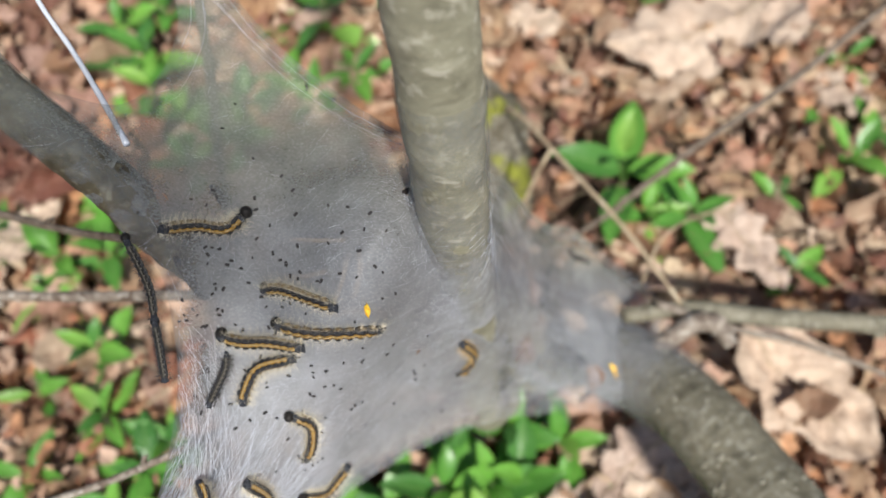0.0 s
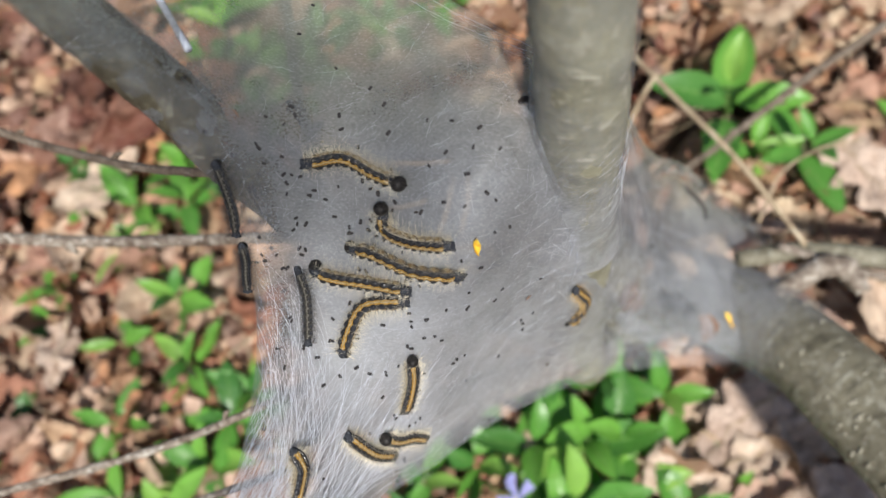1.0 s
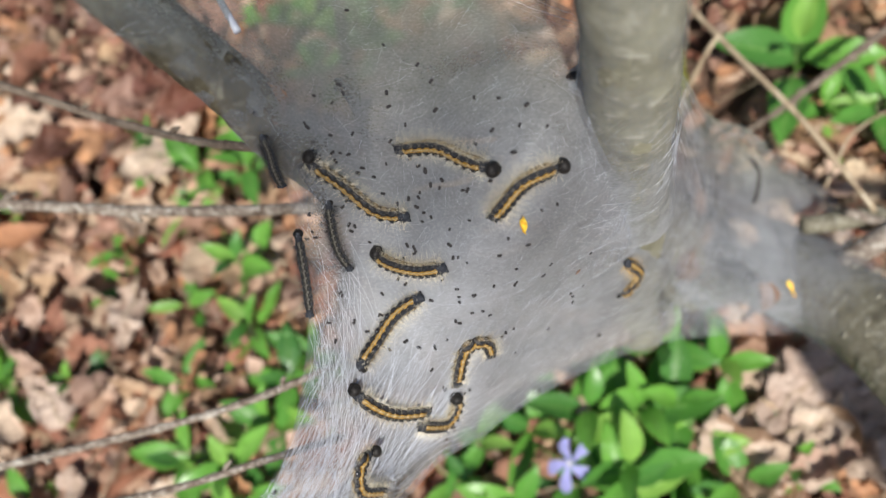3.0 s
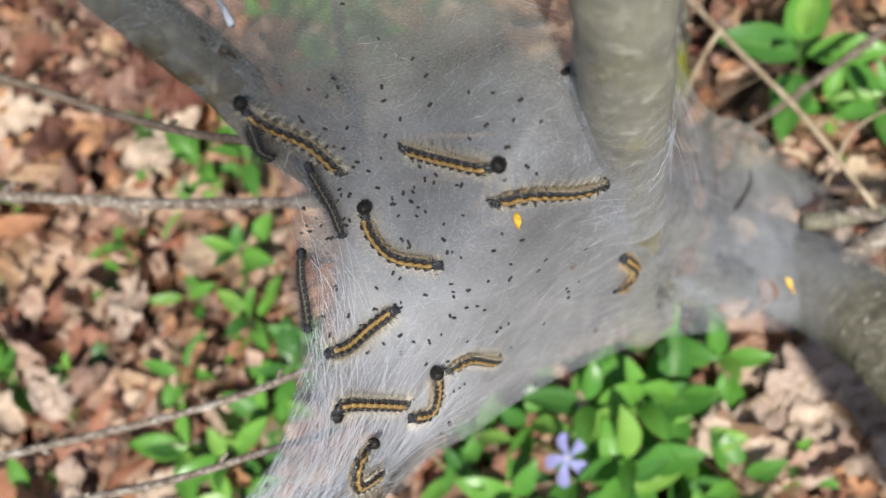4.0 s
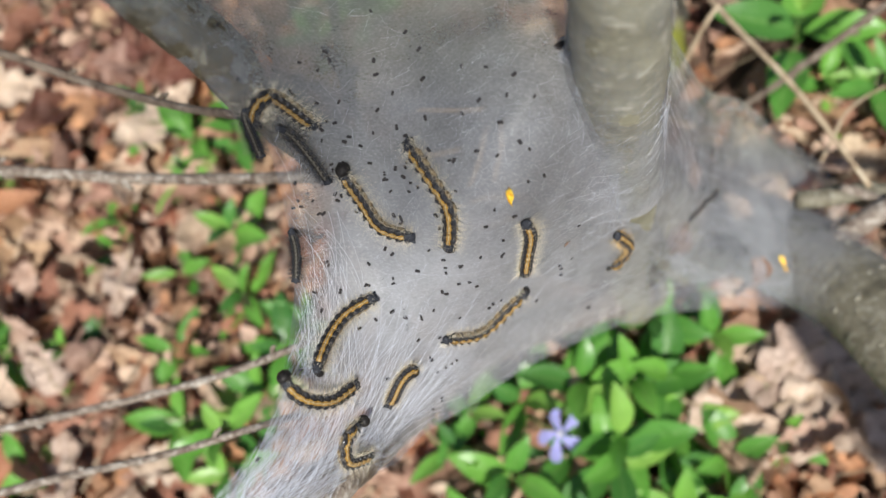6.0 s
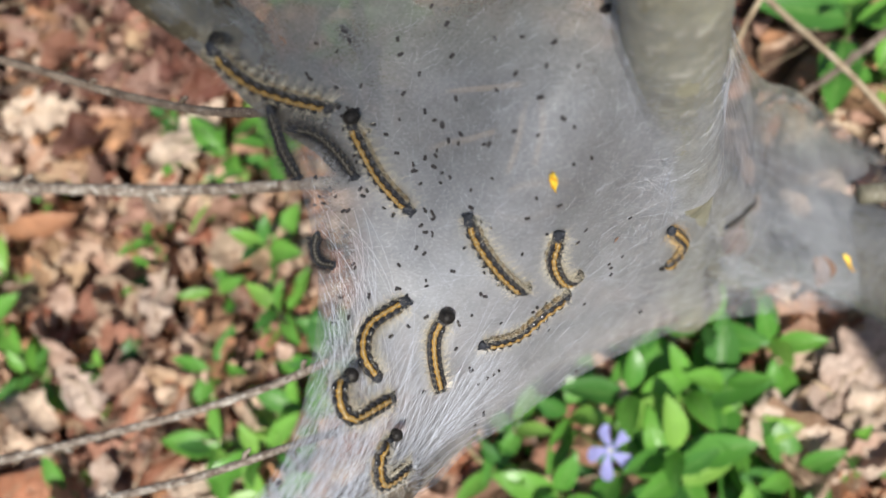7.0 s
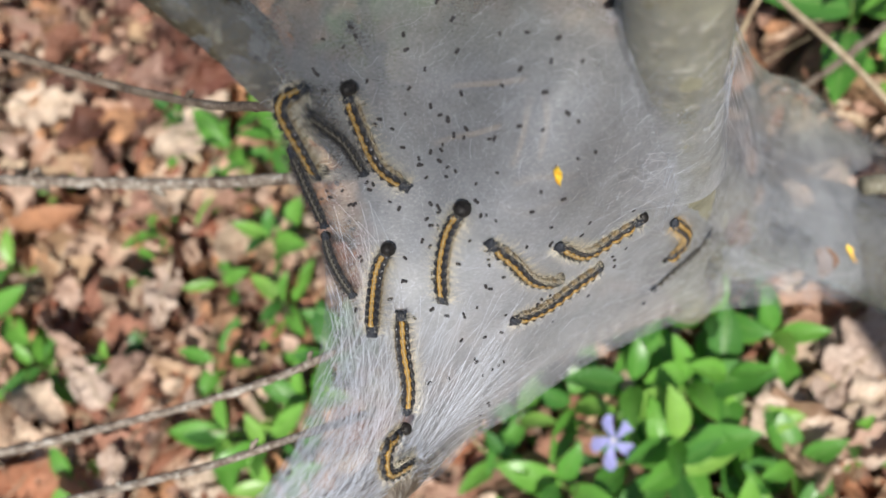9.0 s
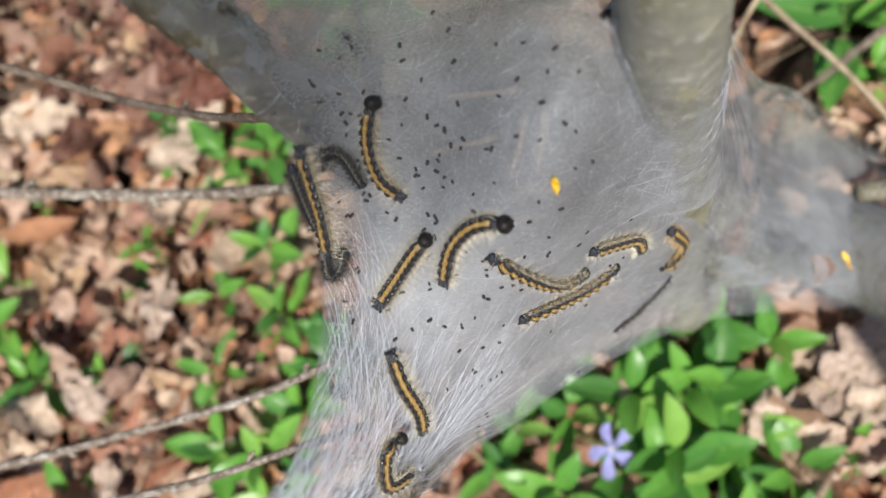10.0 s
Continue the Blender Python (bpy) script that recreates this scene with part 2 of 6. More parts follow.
m.bsdf.inputs["Base Color"].default_value = (0.75, 0.72, 0.62, 1)

# caterpillar: cream line on an orange back stripe, black flanks with slate-blue marks
m = Nodes("caterpillar_skin")
co = m.coord()
sep = m.node("SeparateXYZ")
m.link(co, sep.inputs[0])
wob = m.math("MULTIPLY", m.math("SUBTRACT", m.noise(co, 1500, 4), 0.5), 0.0010)
side = m.math("ABSOLUTE", m.math("ADD", sep.outputs[1], wob))
s = m.math("MULTIPLY", side, 500.0)
notch = m.ramp(m.math("MULTIPLY", m.math("ABSOLUTE", sep.outputs[0]), 1000.0), [(0.0, (0.09,)), (0.75, (0.0,))])
s = m.math("ADD", s, m.math("MULTIPLY", notch, m.ramp(s, [(0.1, (0.0,)), (0.16, (1.0,))])))
c = m.ramp(s, [(0.0, (0.66, 0.56, 0.34)), (0.04, (0.50, 0.36, 0.16)), (0.065, (0.07, 0.045, 0.022)), (0.105, (0.08, 0.05, 0.022)), (0.135, (0.50, 0.275, 0.04)), (0.25, (0.54, 0.295, 0.04)), (0.285, (0.022, 0.018, 0.016)), (0.55, (0.026, 0.026, 0.03)), (0.62, (0.14, 0.135, 0.13)), (0.74, (0.05, 0.045, 0.04)), (0.86, (0.15, 0.115, 0.075)), (0.95, (0.30, 0.21, 0.10))])
c = m.mix(m.math("MULTIPLY", m.ramp(m.noise(co, 2400, 3), [(0.42, (0.5,)), (0.54, (0.0,))]), m.ramp(s, [(0.05, (0.5,)), (0.5, (1.0,))])), c, (0.03, 0.026, 0.022))
blue = m.math("MULTIPLY", m.ramp(m.math("ABSOLUTE", m.math("SUBTRACT", s, 0.62)), [(0.0, (1.0,)), (0.08, (0.0,))]), m.ramp(m.math("MULTIPLY", m.math("ABSOLUTE", sep.outputs[0]), 1000.0), [(0.3, (1.0,)), (0.6, (0.0,))]))
c = m.mix(m.math("MULTIPLY", blue, 0.7), c, (0.14, 0.19, 0.30))
fl = m.noise(co, 2600, 2)
c = m.mix(m.ramp(fl, [(0.66, (0.0,)), (0.78, (0.35,))]), c, (0.35, 0.29, 0.19))
m.color(c)
m.rough(0.5)
m.bump(m.noise(co, 1500, 3), 0.5, 0.0003)
m.bsdf.inputs["Specular IOR Level"].default_value = 0.15

m = Nodes("caterpillar_end")
co = m.coord()
m.color(m.ramp(m.noise(co, 1800, 3), [(0.32, (0.018, 0.019, 0.023)), (0.55, (0.04, 0.044, 0.054)), (0.75, (0.13, 0.138, 0.155))]))
m.rough(0.6)
m.bsdf.inputs["Specular IOR Level"].default_value = 0.15

m = Nodes("caterpillar_head")
co = m.coord()
m.color(m.ramp(m.noise(co, 1600, 3), [(0.4, (0.010, 0.009, 0.009)), (0.75, (0.045, 0.04, 0.036))]))
m.rough(0.45)
m.bump(m.noise(co, 2600, 2), 0.4, 0.0002)
m.bsdf.inputs["Specular IOR Level"].default_value = 0.2

m = Nodes("caterpillar_dark")
co = m.coord()
sep = m.node("SeparateXYZ")
m.link(co, sep.inputs[0])
s = m.math("MULTIPLY", m.math("ABSOLUTE", sep.outputs[1]), 500.0)
c = m.ramp(s, [(0.0, (0.09, 0.08, 0.06)), (0.08, (0.06, 0.055, 0.045)), (0.14, (0.018, 0.017, 0.016)), (0.42, (0.03, 0.028, 0.026)), (0.52, (0.22, 0.21, 0.19)), (0.62, (0.03, 0.03, 0.032)), (0.85, (0.20, 0.17, 0.12))])
c = m.mix(m.ramp(m.noise(co, 2600, 3), [(0.52, (0.0,)), (0.62, (0.6,))]), c, (0.26, 0.24, 0.21))
m.color(c)
m.rough(0.6)
m.bsdf.inputs["Specular IOR Level"].default_value = 0.15

m = Nodes("caterpillar_dusty")
co = m.coord()
sep = m.node("SeparateXYZ")
m.link(co, sep.inputs[0])
s = m.math("MULTIPLY", m.math("ABSOLUTE", sep.outputs[1]), 500.0)
c = m.ramp(s, [(0.0, (0.40, 0.29, 0.15)), (0.26, (0.34, 0.22, 0.10)), (0.34, (0.02, 0.018, 0.016)), (0.6, (0.04, 0.038, 0.035)), (0.85, (0.25, 0.21, 0.16))])
c = m.mix(m.math("MULTIPLY", m.noise(co, 1800, 2), 0.2), c, (0.16, 0.15, 0.14))
m.color(c)
m.rough(0.7)

m = Nodes("hair_pale")
m.bsdf.inputs["Base Color"].default_value = (0.89, 0.81, 0.63, 1)
m.rough(0.45)
m = Nodes("hair_buff")
m.bsdf.inputs["Base Color"].default_value = (0.66, 0.43, 0.16, 1)
m.rough(0.5)
m = Nodes("hair_grey")
m.bsdf.inputs["Base Color"].default_value = (0.22, 0.20, 0.17, 1)
m.rough(0.5)
m = Nodes("hair_dark")
m.color(m.ramp(m.noise(m.coord(), 1500, 2), [(0.4, (0.014, 0.014, 0.016)), (0.64, (0.034, 0.038, 0.05))]))
m.rough(0.33)

m = Nodes("frass")
m.bsdf.inputs["Base Color"].default_value = (0.05, 0.046, 0.048, 1)
m.rough(0.85)
m.bsdf.inputs["Specular IOR Level"].default_value = 0.2
m = Nodes("yellow_scrap")
m.color(m.ramp(m.noise(m.coord(), 700, 3), [(0.4, (0.75, 0.36, 0.03)), (0.6, (0.85, 0.62, 0.06))]))
m.rough(0.6)
m = Nodes("brown_scrap")
m.color(m.ramp(m.noise(m.coord(), 160, 4), [(0.35, (0.13, 0.075, 0.05)), (0.65, (0.34, 0.22, 0.16))]))
m.rough(0.75)
m = Nodes("torn_silk")
m.color(m.ramp(m.noise(m.coord(), 900, 4), [(0.35, (0.22, 0.17, 0.12)), (0.65, (0.50, 0.44, 0.36))]))
m.rough(0.8)
# near-black colour that stands in for the shade inside the entrance
m = Nodes("cavity_shade")
m.bsdf.inputs["Base Color"].default_value = (0.02, 0.014, 0.012, 1)
m.rough(0.9)

# ---- mesh helpers ----


def part(name, bm, material, parent=None, label="", smooth=True):
    me = bpy.data.meshes.new(name)
    bm.to_mesh(me)
    bm.free()
    me.materials.append(MATS[material])
    if smooth:
        me.polygons.foreach_set("use_smooth", [True] * len(me.polygons))
    ob = new(name, me)
    if parent:
        ob.parent = parent
    return tagged(ob, label)


def thing(name, label, category, group="", kind="", at=None):
    ob = new(name)
    ob.empty_display_size = 0.01
    if at is not None:
        ob.matrix_world = at
    return tagged(ob, label, category, group, kind)


def spline(points, steps):
    """Points along a Catmull-Rom curve through the given ones."""
    p = [Vector(q) for q in points]
    p = [2 * p[0] - p[1], *p, 2 * p[-1] - p[-2]]
    out = []
    for i in range(1, len(p) - 2):
        for k in range(steps):
            t = k / steps
            a, b, c, d = p[i - 1], p[i], p[i + 1], p[i + 2]
            out.append(0.5 * ((2 * b) + (c - a) * t + (2 * a - 5 * b + 4 * c - d) * t * t + (3 * b - a - 3 * c + d) * t ** 3))
    out.append(p[-2].copy())
    return out


def tube(bm, points, radii, sides=12, rough=0.0, seed=0, caps=True):
    """A tapered tube along the points, with UVs (turns, metres)."""
    uvl = bm.loops.layers.uv.verify()
    n = len(points)
    rings, run, runs = [], 0.0, []
    side = None
    for i, p in enumerate(points):
        d = (points[min(i + 1, n - 1)] - points[max(i - 1, 0)]).normalized()
        if side is None:
            side = d.orthogonal().normalized()
        side = (side - d * side.dot(d)).normalized()
        up = d.cross(side)
        f = i / (n - 1) * (len(radii) - 1)
        k = min(int(f), len(radii) - 2)
        r = radii[k] + (radii[k + 1] - radii[k]) * (f - k)
        if i:
            run += (p - points[i - 1]).length
        runs.append(run)
        ring = []
        for j in range(sides):
            a = 2 * math.pi * j / sides
            o = side * math.cos(a) + up * math.sin(a)
            rr = r * (1 + rough * noise.noise(Vector((p + o * r) * 0.6 / max(r, 0.002)) + Vector((seed, 0, 0))))
            ring.append(bm.verts.new(p + o * rr))
        rings.append(ring)
    for i in range(n - 1):
        for j in range(sides):
            k = (j + 1) % sides
            f = bm.faces.new((rings[i][j], rings[i][k], rings[i + 1][k], rings[i + 1][j]))
            for loop, (u, v) in zip(f.loops, ((j, i), (j + 1, i), (j + 1, i + 1), (j, i + 1))):
                loop[uvl].uv = (u / sides, runs[v])
    if caps:
        bm.faces.new(list(reversed(rings[0])))
        bm.faces.new(rings[-1])
    return bm


def lobe_ball(bm, m, seg=10, rings=6):
    bmesh.ops.create_uvsphere(bm, u_segments=seg, v_segments=rings, radius=1.0, matrix=m)


# ---- ground ----
def ground_height(x, y):
    return 0.012 * noise.noise(Vector((x * 5, y * 5, 0.3))) + 0.006 * noise.noise(Vector((x * 17, y * 17, 2.0)))


def build_ground():
    bm = bmesh.new()
    ax = [-400, -60, -15, -5, -2, -1.2] + [-0.8 + 0.04 * i for i in range(41)] + [1.2, 2, 5, 15, 60, 400]
    ay = [-400, -60, -15, -5, -2, -1.0, -0.7] + [-0.4 + 0.04 * i for i in range(36)] + [1.4, 2, 5, 15, 60, 400]
    grid = [[bm.verts.new((x, y, ground_height(x, y) - 0.004)) for x in ax] for y in ay]
    for j in range(len(ay) - 1):
        for i in range(len(ax) - 1):
            bm.faces.new((grid[j][i], grid[j][i + 1], grid[j + 1][i + 1], grid[j + 1][i]))
    ob = part("ground", bm, "soil")
    tagged(ob, "dark crumbly forest soil under fallen leaves", "ground", kind="structure")


build_ground()


def leaf_grid(length, width, outline, curl, cup, twist, wave, rnd, nu=14, nv=6, crease=0.0):
    """Vertices and faces of a leaf along +y; outline(s) is the half-width, 0 to 1."""
    verts, uvs = [], []
    ph = rnd.uniform(0, 6)
    for i in range(nu + 1):
        s = i / nu
        hw = outline(s) * width / 2
        for j in range(nv + 1):
            c = 2 * j / nv - 1
            x = hw * c
            y = length * s
            z = cup * abs(c) ** 1.5 * hw + wave * length * math.sin(ph + 7 * s + 2.3 * c) * abs(c) + curl * length * (s - 0.5) ** 2
            z += 0.25 * wave * length * math.sin(ph * 2 + 11 * s - 4 * c)
            if crease:
                q = Vector((x * 70 + ph * 9, y * 55, ph))
                z += crease * (0.010 * (0.5 - abs(noise.noise(q))) + 0.006 * (0.5 - abs(noise.noise(q * 2.3))))
                x += crease * 0.004 * noise.noise(q * 1.7 + Vector((0, 0, 5)))
            a = twist * (s - 0.5)
            x, z = x * math.cos(a) - z * math.sin(a), x * math.sin(a) + z * math.cos(a)
            verts.append((x, y - length / 2, z))
            uvs.append((0.5 + 0.5 * c, s))
    faces = [(i * (nv + 1) + j, i * (nv + 1) + j + 1, (i + 1) * (nv + 1) + j + 1, (i + 1) * (nv + 1) + j) for i in range(nu) for j in range(nv)]
    return verts, uvs, faces


def oak_outline(rnd):
    lobes = rnd.choice((3, 4, 4, 5))
    depth = rnd.uniform(0.25, 0.5)
    ph = rnd.uniform(-0.3, 0.3)

    def f(s):
        env = math.sin(math.pi * min(1, s ** 0.75 * 0.97 + 0.03)) ** 0.7
        return max(0.03, env * (1 - depth * (0.5 + 0.5 * math.cos(2 * math.pi * lobes * s + ph)) * (0.4 + 0.6 * env)))
    return f


def plain_outline(rnd):
    k = rnd.uniform(0.7, 0.95)
    return lambda s: max(0.03, math.sin(math.pi * s ** k) ** 0.8 * (1 + 0.06 * math.sin(34 * s)))


def leaf_mesh(name, shape, material):
    verts, uvs, faces = shape
    me = bpy.data.meshes.new(name)
    me.from_pydata(verts, [], faces)
    layer = me.uv_layers.new(name="UVMap")
    for loop in me.loops:
        layer.data[loop.index].uv = uvs[loop.vertex_index]
    me.materials.append(MATS[material])
    me.polygons.foreach_set("use_smooth", [True] * len(me.polygons))
    return me


def litter_shape(rnd, nu, nv):
    length = rnd.uniform(0.024, 0.088)
    return leaf_grid(length, length * rnd.uniform(0.5, 0.75), oak_outline(rnd) if rnd.random() < 0.72 else plain_outline(rnd), rnd.uniform(-1.2, 1.4), rnd.uniform(-1.0, 1.1), rnd.uniform(-1.6, 1.6), rnd.uniform(0.02, 0.07), rnd, nu, nv, rnd.uniform(0.5, 1.3))


BARE = [(0.140, 0.365, 0.055, 0.085), (0.070, 0.300, 0.07, 0.10)]      # dark soil kept clear by the root: x, y, half-axes


def bare(x, y):
    return any(((x - a) / c) ** 2 + ((y - b) / d) ** 2 < 1 for a, b, c, d in BARE)


def red_share(x):
    """The litter is redder to the west."""
    return 0.72 if x < -0.12 else 0.45 if x < 0.12 else 0.25


class Heap:
    """Leaves gathered into one mesh."""

    def __init__(self):
        self.verts, self.uvs, self.faces = [], [], []

    def add(self, shape, m, scale=1.0):
        v, u, f = shape
        o = len(self.verts)
        self.verts += [tuple(m @ (Vector(q) * scale)) for q in v]
        self.uvs += u
        self.faces += [tuple(o + i for i in q) for q in f]

    def finish(self, name, material, label, category):
        tagged(new(name, leaf_mesh(name, (self.verts, self.uvs, self.faces), material)), label, category, kind="stuff")


def build_litter():
    rnd = random.Random(11)
    tan, red, bits = Heap(), Heap(), Heap()
    # the deep layer
    for k in range(3900):
        x, y = rnd.uniform(-0.85, 0.8), rnd.uniform(-0.35, 0.95)
        shape = litter_shape(rnd, 10, 5)
        if bare(x, y) and rnd.random() < 0.9:
            continue
        m = pose(x, y, ground_height(x, y) + rnd.uniform(0.0, 0.022), rnd.gauss(0, 24), rnd.gauss(0, 24), rnd.uniform(0, 360))
        (red if rnd.random() < red_share(x) else tan).add(shape, m)
    for k in range(6500):
        x, y = rnd.gauss(0.0, 1.3), rnd.gauss(0.3, 1.3)
        if -0.8 < x < 0.75 and -0.3 < y < 0.9:
            continue
        m = pose(x, y, ground_height(x, y) + rnd.uniform(0.0, 0.02), rnd.gauss(0, 18), rnd.gauss(0, 18), rnd.uniform(0, 360))
        (red if rnd.random() < red_share(x) else tan).add(litter_shape(rnd, 6, 2), m, 1.35)
    # crumbs of leaf and dry stems between them
    for k in range(4200):
        x, y = rnd.uniform(-0.7, 0.62), rnd.uniform(-0.12, 0.75)
        length = rnd.uniform(0.007, 0.028)
        shape = leaf_grid(length, length * rnd.uniform(0.4, 1.0), plain_outline(rnd), rnd.uniform(-1.5, 1.5), rnd.uniform(-1.2, 1.2), rnd.uniform(-2, 2), 0.08, rnd, 4, 3, 0.7)
        bits.add(shape, pose(x, y, ground_height(x, y) + rnd.uniform(0.012, 0.034), rnd.gauss(0, 30), rnd.gauss(0, 30), rnd.uniform(0, 360)))
    tan.finish("leaf_litter", "dry_leaf_mass", "deep mat of dry tan oak leaves on the ground", "leaf litter")
    red.finish("leaf_litter", "red_leaf_mass", "deep mat of dry red-brown leaves on the ground", "leaf litter")
    bits.finish("leaf_crumbs", "red_leaf_mass", "small crumbled bits of dry leaf on the litter", "leaf litter")
    bm = bmesh.new()
    for k in range(420):
        x, y = rnd.uniform(-0.66, 0.56), rnd.uniform(-0.08, 0.70)
        a, n = rnd.uniform(0, 6.283), rnd.uniform(0.02, 0.09)
        z = ground_height(x, y) + rnd.uniform(0.018, 0.04)
        d = Vector((math.cos(a), math.sin(a), rnd.uniform(-0.12, 0.12))) * n
        o = Vector((-d.y, d.x, 0)) * rnd.uniform(-0.2, 0.2)
        p = Vector((x, y, z))
        tube(bm, [p - d / 2, p + o / 2, p + d / 2], [rnd.uniform(0.0004, 0.0011), 0.0004], 5)
    tagged(part("dry_stems", bm, "dry_stem"), "thin dry stalks scattered on the leaf litter", "leaf litter", kind="stuff")
    # the top layer, leaf by leaf
    shapes = [litter_shape(rnd, 20, 10) for _ in range(26)]
    meshes = [[leaf_mesh("fallen_leaf", s, mat) for s in shapes] for mat in ("dry_leaf", "red_leaf")]
    for k in range(280):
        x, y = rnd.uniform(-0.66, 0.56), rnd.uniform(-0.08, 0.70)
        if bare(x, y):
            continue
        redder = rnd.random() < red_share(x)
        ob = new("fallen_leaf", meshes[redder][rnd.randrange(len(shapes))])
        s = rnd.uniform(0.5, 0.88)
        ob.matrix_world = pose(x, y, ground_height(x, y) + rnd.uniform(0.018, 0.048), rnd.gauss(0, 24), rnd.gauss(0, 24), rnd.uniform(0, 360)) @ Matrix.Diagonal((s, s, s, 1))
        tagged(ob, "dry curled red-brown leaf lying on the leaf litter" if redder else "dry curled tan oak leaf lying on the leaf litter", "leaf", "fallen leaves")


build_litter()


def build_pale_leaves():
    """The large bleached leaves that lie on top."""
    rnd = random.Random(77)
    for x, y, length, label in ((0.283, 0.498, 0.165, "large grey-pink oak leaf lying flat"), (0.371, 0.515, 0.10, "bleached tan oak leaf"), (0.297, 0.262, 0.10, "pale tan curled leaf with an eaten hole"),
                                (0.306, 0.132, 0.14, "long tan oak leaf beneath a grey branch"), (0.172, 0.095, 0.085, "crumpled pale pink leaf under the thick stem"),
                                (0.194, 0.050, 0.095, "pale tan lobed oak leaf"), (-0.336, 0.316, 0.085, "pale orange-tan leaf"), (0.445, 0.422, 0.10, "tan oak leaf"), (-0.50, 0.36, 0.085, "pale pink-grey leaf"), (0.128, 0.531, 0.085, "pale crinkled leaf beside the mossy root"), (0.128, 0.042, 0.09, "pale tan oak leaf"), (0.235, 0.02, 0.10, "bleached oak leaf"), (-0.41, 0.095, 0.055, "pale tan oak leaf"), (-0.375, 0.015, 0.06, "pale tan oak leaf"), (-0.30, 0.02, 0.05, "pale pinkish oak leaf"), (-0.355, 0.165, 0.055, "pale tan oak leaf"), (0.186, 0.065, 0.075, "smooth tan curved oak leaf"), (0.157, 0.083, 0.09, "crumpled pale pinkish leaf")):
        shape = leaf_grid(length, length * rnd.uniform(0.55, 0.7), oak_outline(rnd), rnd.uniform(-0.3, 0.5), rnd.uniform(-0.3, 0.4), rnd.uniform(-0.5, 0.5), rnd.uniform(0.02, 0.04), rnd, 30, 14, rnd.uniform(0.9, 1.5))
        ob = thing("fallen_leaf", label + " on the leaf litter", "leaf", "fallen leaves", at=pose(x, y, ground_height(x, y) + 0.036, rnd.gauss(0, 8), rnd.gauss(0, 8), rnd.uniform(0, 360)))
        blade = new("blade", leaf_mesh("blade", shape, "pale_leaf"))
        blade.parent = ob
        mid = [Vector(shape[0][k * 15 + 7]) + Vector((0, 0, 0.0003)) for k in range(0, 31, 2)]
        stalk = mid[0] + (mid[0] - mid[1]).normalized() * length * 0.14 - Vector((0, 0, 0.003))
        part("midrib", tube(bmesh.new(), [stalk] + mid, [0.0009, 0.0008, 0.0005, 0.0002], 6), "dry_stem", ob, "paler tan midrib and stalk")


build_pale_leaves()


def build_wine_leaves():
    """A drift of darker, wine-red leaves."""
    rnd = random.Random(41)
    meshes = [leaf_mesh("fallen_leaf", litter_shape(rnd, 18, 9), "wine_leaf") for _ in range(8)]
    for k in range(84):
        x, y = (rnd.gauss(-0.365, 0.060), rnd.gauss(0.400, 0.040)) if k < 52 else (rnd.gauss(-0.40, 0.06), rnd.gauss(0.48, 0.05))
        ob = new("fallen_leaf", meshes[k % 8])
        s = rnd.uniform(0.6, 1.0)
        ob.matrix_world = pose(x, y, ground_height(x, y) + rnd.uniform(0.026, 0.044), rnd.gauss(0, 24), rnd.gauss(0, 24), rnd.uniform(0, 360)) @ Matrix.Diagonal((s, s, s, 1))
        tagged(ob, "dark wine-red dry leaf in a drift on the litter", "leaf", "fallen leaves")


build_wine_leaves()

# ---- the sapling: trunk under the nest, stems that hold it ----
NEST = pose(-0.0296, 0.0656, 0.4092, 19.136, 9.002, 0)


